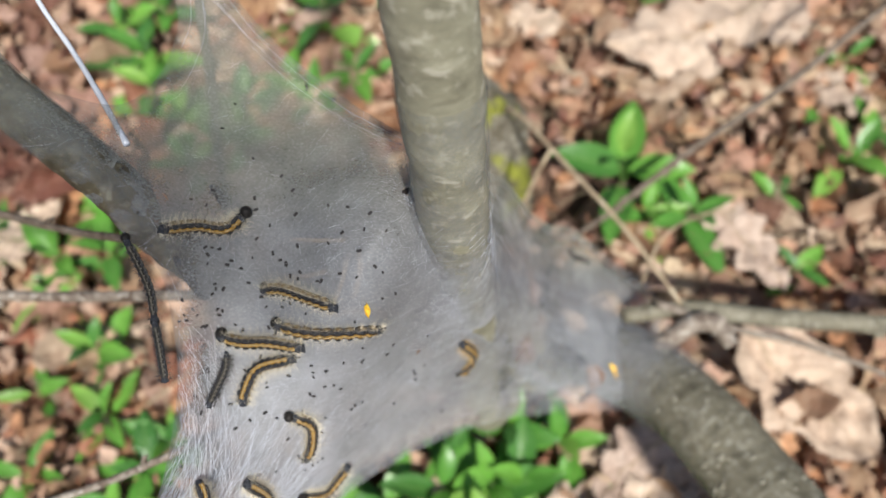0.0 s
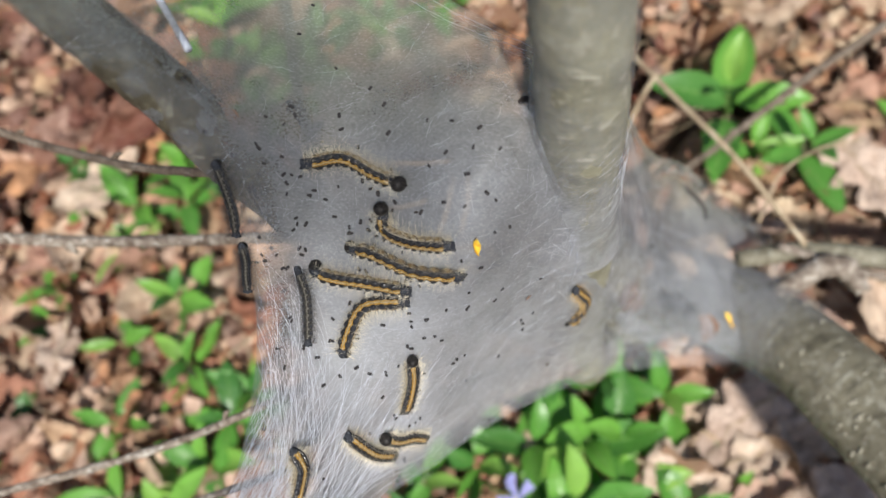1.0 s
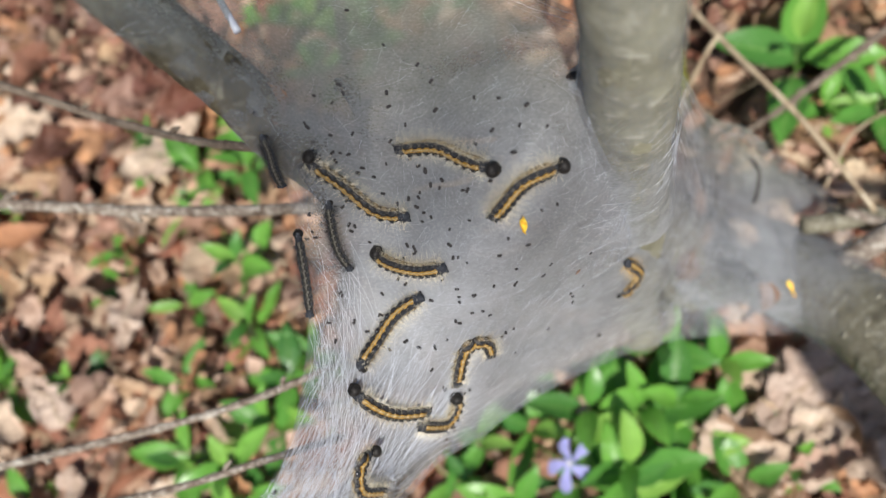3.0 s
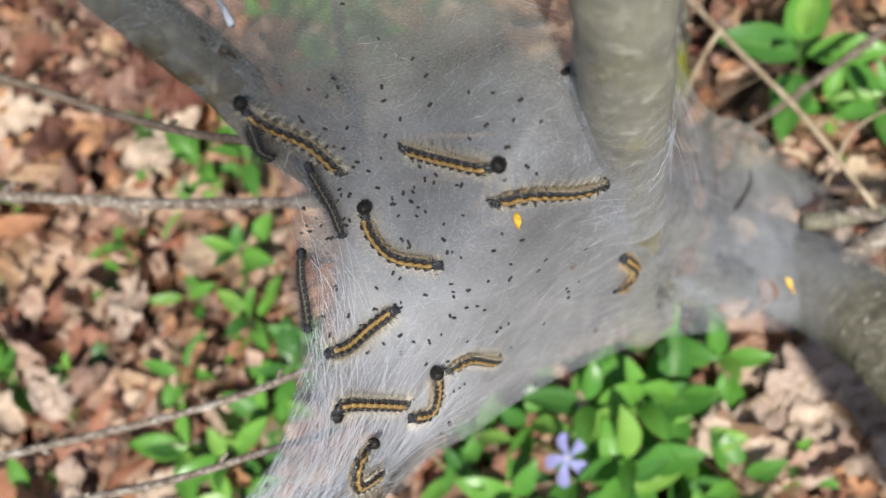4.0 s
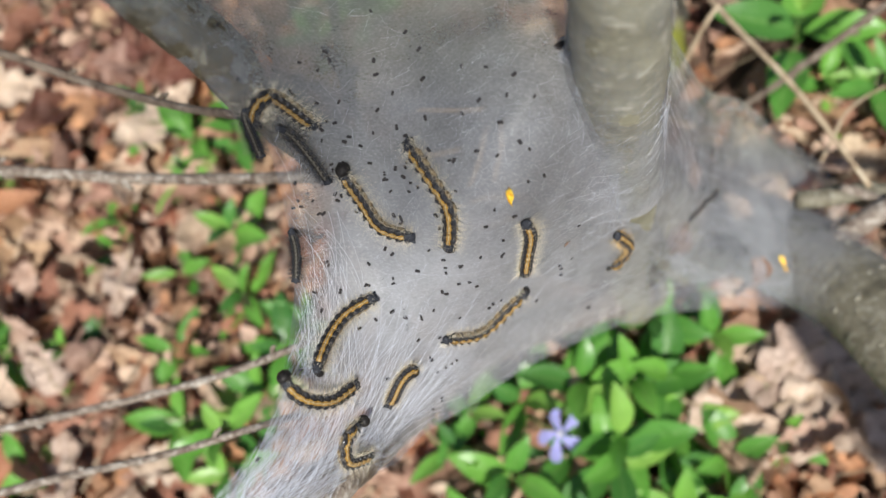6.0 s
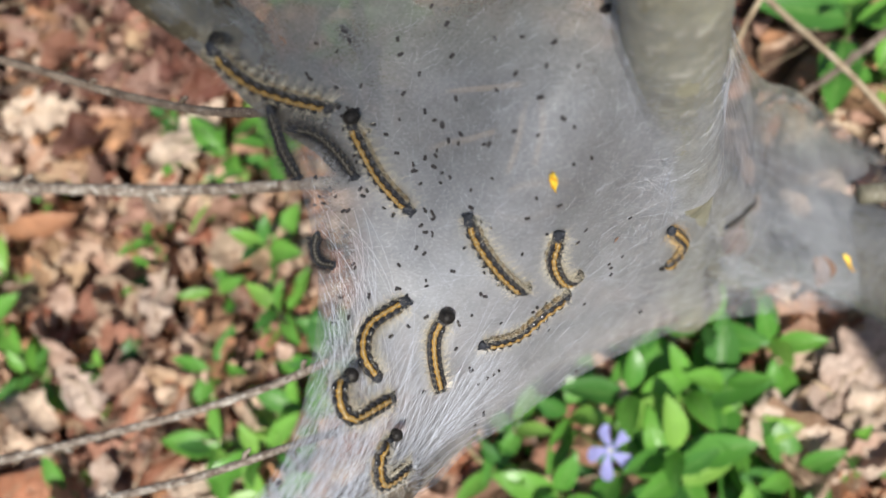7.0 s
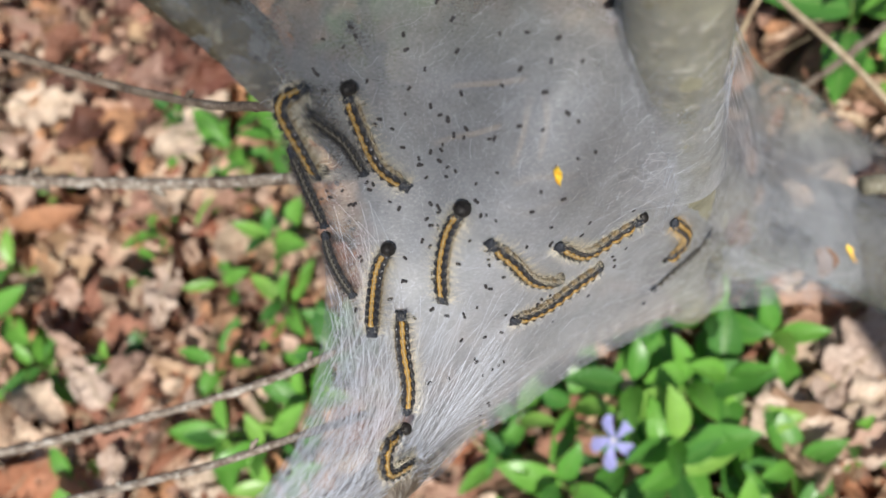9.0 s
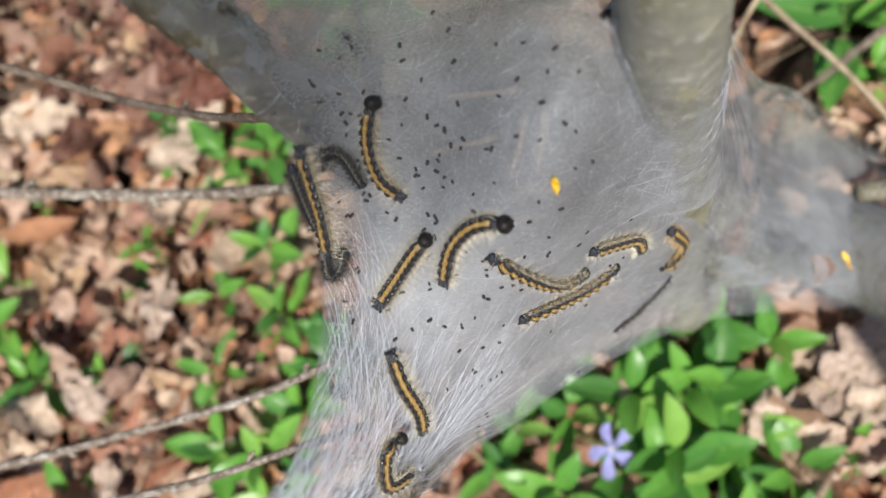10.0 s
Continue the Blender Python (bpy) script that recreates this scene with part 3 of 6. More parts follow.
def build_tree():
    tree = thing("sapling_tree", "young grey-barked cherry tree with forking stems holding a silk nest", "tree")
    stems = (
        ("trunk", [(0.074, 0.195, -0.03), (0.076, 0.188, 0.04), (0.078, 0.180, 0.09), (0.084, 0.174, 0.130)], [0.040, 0.031, 0.028, 0.026], "bark"),
        ("thick_stem", [(0.0915, 0.165, 0.060), (0.1175, 0.158, 0.1160), (0.1508, 0.1165, 0.1605), (0.1682, 0.0804, 0.1857), (0.1829, 0.0460, 0.2003), (0.2002, 0.0035, 0.2191), (0.2202, -0.0468, 0.2398), (0.255, -0.14, 0.28)], [0.026, 0.0245, 0.0240, 0.0238, 0.0236, 0.023], "bark"),
        ("upright_stem", [(0.060, 0.125, 0.100), (0.042, 0.104, 0.160), (0.031, 0.105, 0.2795), (0.0220, 0.0915, 0.380), (0.0182, 0.0885, 0.4193), (0.0163, 0.0878, 0.4483), (0.0143, 0.0880, 0.4776), (0.012, 0.0905, 0.508), (0.009, 0.098, 0.545), (0.005, 0.115, 0.60), (-0.005, 0.15, 0.72), (-0.01, 0.19, 0.9)], [0.014, 0.012, 0.0105, 0.0100, 0.0098, 0.0095, 0.009], "bark_smooth"),
        ("side_branch", [(0.060, 0.150, 0.130), (0.020, 0.110, 0.210), (-0.035, 0.100, 0.330), (-0.058, 0.090, 0.410), (-0.0676, 0.0904, 0.4397), (-0.0724, 0.0938, 0.4558), (-0.0800, 0.0984, 0.4688), (-0.0894, 0.1042, 0.4806), (-0.0981, 0.1107, 0.4915), (-0.128, 0.135, 0.515), (-0.18, 0.18, 0.55)], [0.010, 0.0085, 0.0072, 0.0066, 0.0062, 0.006], "bark_mottled"),
        ("low_branch", [(0.050, 0.108, 0.165), (-0.027, 0.061, 0.271), (-0.056, 0.020, 0.345), (-0.064, 0.002, 0.385), (-0.078, -0.012, 0.396), (-0.092, -0.028, 0.402), (-0.13, -0.07, 0.41)], [0.009, 0.008, 0.0068, 0.0062, 0.006], "twig_bark"),
    )
    for i, (name, pts, radii, mat) in enumerate(stems):
        bm = tube(bmesh.new(), spline(pts, 14), radii, 28, 0.09, i * 7.0)
        part(name, bm, mat, tree)
    # raised pale pores round the thick stem
    rnd = random.Random(5)
    pts = spline(stems[1][1], 14)
    bm = bmesh.new()
    for k in range(170):
        i = rnd.randrange(20, len(pts) - 4)
        d = (pts[i + 1] - pts[i]).normalized()
        s = d.orthogonal().normalized()
        a = rnd.uniform(0, 2 * math.pi)
        o = s * math.cos(a) + d.cross(s) * math.sin(a)
        w = d.cross(o)
        p = pts[i].lerp(pts[i + 1], rnd.random()) + o * 0.0237
        m4 = Matrix((( *(d * 0.0005), 0), (*(w * rnd.uniform(0.0008, 0.0032)), 0), (*(o * 0.0005), 0), (0, 0, 0, 1))).transposed()
        m4.translation = p
        lobe_ball(bm, m4, 6, 4)
    tagged(part("lenticels", bm, "lenticel", tree), kind="stuff")
    # the side spur on the thick stem
    bm = tube(bmesh.new(), spline([(0.150, 0.128, 0.175), (0.180, 0.146, 0.172), (0.200, 0.150, 0.162), (0.209, 0.134, 0.160)], 6), [0.006, 0.0065, 0.007, 0.005], 12, 0.35, 3)
    part("spur", bm, "twig_bark", tree)
    return tree


TREE = build_tree()


def build_twig(name, label, pts, radii, mat, category="twig", spurs=0, seed=0, sides=10):
    bm = tube(bmesh.new(), spline(pts, 8), radii, sides, 0.22, seed)
    ob = thing(name, label, category)
    part("stem", bm, mat, ob)
    rnd = random.Random(seed)
    path = spline(pts, 8)
    for k in range(spurs):
        i = rnd.randrange(3, len(path) - 3)
        d = (path[i + 1] - path[i]).normalized()
        o = (d.orthogonal() * rnd.choice((-1, 1)) + Vector((rnd.uniform(-1, 1), rnd.uniform(-1, 1), rnd.uniform(-0.2, 1)))).normalized()
        r = radii[0]
        bm = tube(bmesh.new(), [path[i], path[i] + (o + d) * r * 1.6, path[i] + (o + d * 1.4) * r * rnd.uniform(1.7, 2.6)], [r * 0.6, r * 0.55, r * 0.3], 6)
        part("bud", bm, mat, ob)
    return ob


build_twig("dead_twig", "bare grey dead twig running into the silk nest", [(-0.45, 0.178, 0.272), (-0.364, 0.166, 0.283), (-0.268, 0.150, 0.294), (-0.186, 0.136, 0.303), (-0.111, 0.122, 0.324), (-0.055, 0.108, 0.352)], [0.0029, 0.0028, 0.0026, 0.0024], "twig_bark", spurs=5, seed=1)
build_twig("dead_twig", "thin dark dead twig touching the nest rim", [(-0.37, 0.235, 0.345), (-0.294, 0.201, 0.349), (-0.230, 0.177, 0.352), (-0.176, 0.153, 0.356), (-0.129, 0.130, 0.373), (-0.095, 0.111, 0.398), (-0.076, 0.098, 0.418)], [0.0019, 0.0018, 0.0016, 0.0014], "twig_brown", spurs=3, seed=2)
build_twig("dead_twig", "pale slender dead twig behind the nest", [(-0.42, 0.000, 0.262), (-0.335, 0.016, 0.269), (-0.256, 0.027, 0.276), (-0.183, 0.039, 0.285), (-0.139, 0.046, 0.298), (-0.102, 0.052, 0.319), (-0.06, 0.058, 0.352)], [0.0020, 0.0019, 0.0017, 0.0014], "twig_bark", spurs=3, seed=3)
build_twig("dead_twig", "thin brown dead twig under the nest's lower arm", [(-0.36, -0.024, 0.255), (-0.280, -0.007, 0.273), (-0.215, 0.005, 0.289), (-0.157, 0.014, 0.304), (-0.108, 0.022, 0.331), (-0.070, 0.026, 0.362)], [0.0019, 0.0018, 0.0015, 0.0012], "twig_bark", spurs=2, seed=4)
build_twig("silky_twig", "thin pale twig wound with silk rising from the nest", [(-0.115, 0.180, 0.483), (-0.105, 0.164, 0.474), (-0.097, 0.150, 0.467), (-0.089, 0.138, 0.462), (-0.0785, 0.1205, 0.4640), (-0.0684, 0.1023, 0.4650)], [0.0006, 0.0008, 0.0009], "silk_thread", seed=5, sides=6)
build_twig("inner_twig", "dark upright twig inside the upper silk", [(-0.080, 0.25, 0.408), (-0.077, 0.234, 0.406), (-0.074, 0.206, 0.402), (-0.068, 0.172, 0.401), (-0.061, 0.132, 0.406), (-0.055, 0.10, 0.39)], [0.0022, 0.002, 0.0016], "bark", seed=6)
build_twig("grey_branch", "smooth grey branch laid beside the thick stem", [(0.140, 0.158, 0.165), (0.185, 0.162, 0.161), (0.240, 0.157, 0.149), (0.333, 0.151, 0.133), (0.482, 0.142, 0.113), (0.62, 0.13, 0.09)], [0.0052, 0.0066, 0.0066, 0.0064, 0.006], "bark", "branch", spurs=4, seed=7, sides=16)
build_twig("silky_twig", "thin whitish silk-coated twig by the grey branch", [(0.160, 0.160, 0.178), (0.218, 0.148, 0.152), (0.273, 0.142, 0.128), (0.349, 0.126, 0.090), (0.439, 0.097, 0.055)], [0.0028, 0.0024, 0.002, 0.0016], "twig_bark", seed=8)
build_twig("brown_twig", "long straight brown twig above the periwinkle", [(0.120, 0.262, 0.055), (0.160, 0.277, 0.077), (0.187, 0.289, 0.096), (0.236, 0.315, 0.121), (0.308, 0.349, 0.153), (0.385, 0.393, 0.189), (0.50, 0.455, 0.245)], [0.0024, 0.0029, 0.003, 0.0032], "twig_brown", spurs=6, seed=9)
build_twig("dry_stalk", "thin tan dry stalk leaning on the nest's edge", [(0.085, 0.35, 0.14), (0.096, 0.326, 0.155), (0.120, 0.269, 0.172), (0.146, 0.217, 0.181), (0.176, 0.160, 0.176)], [0.0020, 0.0019, 0.0016], "dry_stem", "stalk", seed=10)
build_twig("dry_stalk", "short broken tan stalk beside the trunk", [(0.080, 0.250, 0.11), (0.089, 0.259, 0.155), (0.096, 0.266, 0.181), (0.104, 0.273, 0.196)], [0.0018, 0.0018, 0.0016], "dry_stem", "stalk", seed=11)
build_twig("dry_stalk", "curved dry grass stalk by the nest's edge", [(0.160, 0.185, 0.155), (0.166, 0.196, 0.160), (0.180, 0.217, 0.160), (0.211, 0.237, 0.149), (0.253, 0.254, 0.126)], [0.0011, 0.001, 0.0008], "dry_stem", "stalk", seed=12, sides=6)


def build_stump():
    bm = bmesh.new()
    lobe_ball(bm, Matrix.Diagonal((0.034, 0.066, 0.085, 1)), 72, 48)
    for v in bm.verts:
        n = noise.fractal(v.co * 30, 1.0, 2.0, 4)
        v.co += v.co.normalized() * (0.012 * n + 0.005 * abs(noise.noise(v.co * 140)) + 0.002 * noise.noise(v.co * 420))
    ob = part("mossy_root", bm, "mossy_bark")
    ob.matrix_world = pose(0.076, 0.365, 0.045, 0, 0, 10)
    tagged(ob, "rough grey root knob with lichen and yellow-green moss", "root")


build_stump()


def build_shade_shoot(tree):
    """An unseen leafy shoot, added overhead to half shade the upper part of the nest."""
    rnd = random.Random(31)
    to_sun = Vector((math.sin(radians(SUN_AZ)) * math.cos(radians(SUN_EL)), math.cos(radians(SUN_AZ)) * math.cos(radians(SUN_EL)), math.sin(radians(SUN_EL))))
    centre = NEST @ Vector((-0.042, 0.046, 0.02)) + to_sun * 2.0
    a = to_sun.orthogonal().normalized()
    b = to_sun.cross(a)
    twig = spline([Vector((-0.008, 0.18, 0.87)), Vector((0.06, -0.05, 1.15)), Vector((0.12, -0.45, 1.55)), centre + Vector((-0.06, 0.16, -0.10)), centre + Vector((0, 0, 0.0)), centre + Vector((0.03, -0.04, 0.0))], 8)
    part("leafy_shoot", tube(bmesh.new(), twig, [0.006, 0.004, 0.002, 0.0012], 8, 0.1), "bark", tree)
    # its leaves are added out of view as well, to thin the sunlight
    meshes = [leaf_mesh("leaf", leaf_grid(0.046, 0.024, plain_outline(rnd), -0.4, 0.3, 0.3, 0.01, rnd, 10, 4), "vinca_leaf") for _ in range(3)]
    for k in range(26):
        r, t = 0.076 * math.sqrt(rnd.random()), rnd.uniform(0, 6.283)
        p = centre + a * r * math.cos(t) + b * r * math.sin(t) * 0.85 + to_sun * rnd.uniform(-0.03, 0.05)
        leaf = new("leaf", meshes[k % 3])
        leaf.parent = tree
        leaf.matrix_basis = Matrix.Translation(p) @ to_sun.to_track_quat("Z", "Y").to_matrix().to_4x4() @ pose(0, 0, 0, rnd.gauss(0, 22), rnd.gauss(0, 22), rnd.uniform(0, 360))


build_shade_shoot(TREE)

# ---- periwinkle ----


def vinca_shapes():
    rnd = random.Random(21)
    out = []
    for k in range(9):
        length = rnd.uniform(0.85, 1.1) * 0.056
        out.append(leaf_mesh("leaf", leaf_grid(length, length * rnd.uniform(0.34, 0.45), lambda s: max(0.02, math.sin(math.pi * s ** 0.85) ** 0.85), rnd.uniform(-0.7, -0.1), rnd.uniform(0.15, 0.5), rnd.uniform(-0.3, 0.3), 0.008, rnd, 12, 6), "vinca_leaf"))
    return out


VINCA = vinca_shapes()


def build_vinca(x, y, size, seed, turn=None):
    """One sprig: a short stem with opposite pairs of leaves, the upper pairs smaller and steeper."""
    rnd = random.Random(seed)
    z = ground_height(x, y)
    lean = Vector((rnd.uniform(-0.3, 0.3), rnd.uniform(-0.3, 0.3), 1)).normalized()
    height = 0.052 * size * rnd.uniform(0.8, 1.3)
    root = Vector((x, y, z)) - lean * 0.012
    plant = thing("periwinkle_plant", "low periwinkle sprig with glossy green leaves among dry leaves", "plant", "periwinkle plants", at=pose(x, y, z))
    inv = pose(x, y, z).inverted()
    bm = tube(bmesh.new(), [inv @ (root + lean * (height + 0.012) * t) for t in (0, 0.4, 0.7, 1)], [0.0014, 0.0013, 0.0011, 0.0009], 6)
    part("stem", bm, "vinca_stem", plant)
    turn = rnd.uniform(0, 180) if turn is None else turn
    pairs = 3 if size > 0.65 else 2
    for k in range(pairs):
        f = (k + 1) / pairs
        p = Vector((0, 0, 0)) + lean * height * (0.35 + 0.65 * f)
        scale = size * (0.98, 0.88, 0.62)[k] * rnd.uniform(0.9, 1.1)
        pitch = (4, 18, 42)[k] + rnd.uniform(-10, 10)
        for half in (0, 180):
            a = turn + k * 88 + half + rnd.uniform(-14, 14)
            me = VINCA[rnd.randrange(len(VINCA))]
            ob = new("leaf", me)
            ob.parent = plant
            ob.matrix_basis = Matrix.Translation(p) @ pose(0, 0, 0, 0, 0, a) @ pose(0, 0, 0, pitch + rnd.uniform(-6, 6), rnd.uniform(-18, 18), 0) @ Matrix.Diagonal((scale, scale, scale, 1)) @ Matrix.Translation((0, 0.030, 0.003))
    return plant


PLANTS_NORTH = [(0.206, 0.336, 1.4), (-0.246, 0.452, 0.9), (-0.205, 0.438, 0.9), (-0.155, 0.40, 0.8), (-0.115, 0.47, 1.0), (0.247, 0.300, 0.95), (0.344, 0.315, 0.60), (0.403, 0.348, 0.90), (0.446, 0.461, 0.60), (0.399, 0.391, 0.50), (0.258, 0.561, 0.75),
                (0.459, 0.370, 0.80), (-0.060, 0.531, 1.05), (-0.270, 0.545, 0.90), (-0.131, 0.543, 0.55), (-0.244, 0.574, 0.80), (0.338, 0.235, 0.60), (0.226, 0.293, 0.80), (0.02, 0.58, 0.8), (0.56, 0.42, 0.8), (-0.158, 0.443, 0.9), (-0.197, 0.394, 0.8), (-0.090, 0.455, 0.9), (-0.261, 0.51, 1.0), (-0.040, 0.484, 0.8)]
PLANTS_WEST = [(-0.215, 0.072, 0.85), (-0.194, 0.122, 0.75), (-0.232, 0.022, 0.9), (-0.176, 0.095, 0.7), (-0.275, 0.335, 0.8), (-0.262, 0.290, 0.9), (-0.300, 0.172, 0.6), (-0.383, 0.228, 0.6), (-0.357, 0.320, 0.80), (-0.307, 0.300, 0.80), (-0.309, 0.252, 0.70), (-0.255, 0.205, 0.80), (-0.244, 0.150, 0.80), (-0.300, 0.114, 0.60), (-0.212, 0.104, 0.80),
               (-0.487, 0.269, 0.60), (-0.501, 0.158, 0.80), (-0.459, 0.112, 0.70), (-0.389, 0.108, 0.70), (-0.294, 0.055, 0.90), (-0.247, 0.054, 0.90), (-0.515, 0.201, 0.60), (-0.384, 0.191, 0.60), (-0.412, 0.020, 0.60), (-0.492, 0.080, 0.50)]
PLANTS_SOUTH = [(0.028, 0.067, 1.0), (0.070, 0.089, 0.95), (0.110, 0.100, 0.8), (0.085, 0.052, 1.0), (0.000, 0.020, 0.95), (0.030, 0.008, 1.0), (0.068, -0.012, 1.0), (0.140, 0.045, 0.7), (-0.030, 0.000, 0.95), (0.066, 0.115, 0.90), (-0.066, 0.044, 0.90), (-0.028, 0.068, 0.90), (0.044, 0.055, 1.0), (0.027, 0.096, 0.90), (0.121, 0.023, 0.90),
                (0.057, 0.020, 1.0), (0.097, 0.115, 0.60), (0.113, 0.077, 0.80), (-0.083, 0.028, 0.80), (0.02, -0.03, 1.0), (0.10, -0.03, 1.0), (-0.06, -0.04, 0.9), ]
for i, (px, py, ps) in enumerate(PLANTS_NORTH + PLANTS_WEST + PLANTS_SOUTH):
    build_vinca(px, py, ps, 100 + (i if i == 0 or i > 64 else i - 4 if i > 4 else i + 90), {0: -18, 5: 20}.get(i))


def build_flower():
    at = Vector((-0.002, 0.036, 0.072))
    plant = thing("periwinkle_flower", "violet-blue five-petalled periwinkle flower above green leaves", "flower", at=Matrix.Translation(at) @ pose(0, 0, 0, 34, 22, 34) @ Matrix.Diagonal((0.80, 0.80, 0.80, 1)))
    for k in range(5):
        rnd = random.Random(k)

        def outline(s):
            return max(0.05, (0.22 + 0.9 * s) * (1 - max(0, s - 0.72) ** 2 * 9))
        verts, uvs, faces = leaf_grid(0.0215, 0.0138, outline, 0.35, 0.1, 0.2, 0.01, rnd, 8, 6)
        me = leaf_mesh("petal", (verts, uvs, faces), "petal")
        ob = new("petal", me)
        ob.parent = plant
        ob.matrix_basis = pose(0, 0, 0, 0, 0, 72 * k) @ pose(0, 0, 0, 6, 8, 0) @ Matrix.Translation((0.001, 0.0128, 0))
    bm = tube(bmesh.new(), [Vector((0, 0, -0.012)), Vector((0, 0, -0.004)), Vector((0, 0, 0.001))], [0.001, 0.0018, 0.0028], 10)
    part("throat", bm, "flower_throat", plant)
    bm = tube(bmesh.new(), [Vector((0.01, 0.004, -0.09)), Vector((0.004, 0.002, -0.045)), Vector((0, 0, -0.012))], [0.0009, 0.0009, 0.0010], 6)
    part("stalk", bm, "vinca_stem", plant)


build_flower()

# ---- the silk nest ----
# heights of the silk over the nest's own plane, in millimetres: where stems and twigs peg it out
PEGS_FACE = [(-32.5, 39.2, 22.0), (-35.7, 18.3, 20.0), (-36.9, 5.5, 12.0), (-36.0, -17.4, 5.0), (-35.8, -51.5, 30.0), (-44.7, 32.9, 32.0), (-49.8, 41.5, 38.0), (-16.2, 52.5, 16.0), (-26.1, 63.3, 10.0), (-6.3, 43.8, 17.0), (5.0, 65.0, 15.0), (-13.6, 12.9, 7.0), (1.9, -13.3, 1.0), (-7.2, -40.8, -18.0), (-14.3, -59.3, -26.0), (8.3, 27.4, 32.0), (24.6, 31.3, 36.0), (15.8, 8.4, 28.0), (30.8, 15.7, 20.0)]
PEGS_SLOPE = [(30.3, -1.9, -12.0), (54.7, -0.7, -42.0), (54.8, 16.2, -5.0), (77.6, 13.0, -62.0), (18.6, -30.2, -38.0), (50.5, -34.5, -85.0), (106.8, -15.5, -150.0), (174.0, 4.7, -215.0), (189.8, -18.2, -210.0), (150.2, -36.8, -195.0), (169.5, 55.5, -220.0), (113.1, 62.2, -130.0), (76.3, 62.2, -50.0)]
RIM = [(-75, 46), (-64, 43), (-53, 39), (-48, 28), (-40, 19), (-38, 6), (-37, -6), (-37, -17), (-37, -30), (-38, -42), (-42, -50), (-49, -57), (-55, -62), (-46, -75), (-33, -72), (-24, -71),
       (-14, -72), (-4, -66), (11, -61), (30, -52), (56, -45), (92, -41), (135, -41), (178, -43), (212, -38), (239, -17), (262, 10), (250, 38), (218, 54), (190, 66), (164, 72), (134, 67), (105, 66), (84, 67), (66, 62), (46, 58), (30, 61),
       (16, 70), (2, 83), (-13, 97), (-26, 111), (-36, 119), (-41, 108), (-39, 93), (-43, 75), (-50, 63), (-60, 61), (-70, 62), (-78, 63)]
PEG = np.array(PEGS_FACE + PEGS_SLOPE) / 1000


def bend(r2):
    return np.where(r2 > 1e-12, 0.5 * r2 * np.log(np.maximum(r2, 1e-12)), 0.0)


def stretch_silk():
    """Weights of the smoothest sheet over the pegs."""
    uv = PEG[:, :2] * 10
    k = bend(((uv[:, None] - uv[None]) ** 2).sum(-1)) + np.eye(len(PEG)) * 0.004
    side = np.c_[np.ones(len(PEG)), uv]
    return np.linalg.solve(np.block([[k, side], [side.T, np.zeros((3, 3))]]), np.r_[PEG[:, 2], 0, 0, 0])


WEIGHTS = stretch_silk()


def silk_height(u, v):
    """Height of the silk at (u, v), all in metres in the nest's space."""
    q = np.array((u, v)) * 10
    k = bend(((PEG[:, :2] * 10 - q) ** 2).sum(1))
    off = (u + 0.0423) * 0.668 + (v - 0.0314) * 0.744      # across the line of the side branch, over which the silk is drawn
    ridge = 0.0030 * min(1.0, max(0.0, (-0.044 - u) / 0.012)) * math.exp(-(off / 0.010) ** 2)
    return ridge + float(k @ WEIGHTS[:len(PEG)] + WEIGHTS[len(PEG)] + q @ WEIGHTS[len(PEG) + 1:])


def silk_point(u, v, lift=0.0):
    e = 0.001
    w = silk_height(u, v)
    n = Vector((w - silk_height(u + e, v), w - silk_height(u, v + e), e)).normalized()
    return Vector((u, v, w)) + n * lift, n


RIM_LINE = [Vector((p.x, p.y)) / 1000 for p in spline([(u, v, 0) for u, v in RIM + RIM[:1]], 6)][:-1]
RIM_XY = np.array([(p.x, p.y) for p in RIM_LINE])


def inside(u, v):
    x, y = RIM_XY[:, 0], RIM_XY[:, 1]
    x2, y2 = np.roll(x, -1), np.roll(y, -1)
    cross = ((y > v) != (y2 > v)) & (u < (x2 - x) * (v - y) / np.where(y2 == y, 1e-12, y2 - y) + x)
    return bool(cross.sum() % 2)


def rim_distance(u, v):
    return float(np.sqrt(((RIM_XY - (u, v)) ** 2).sum(1)).min())


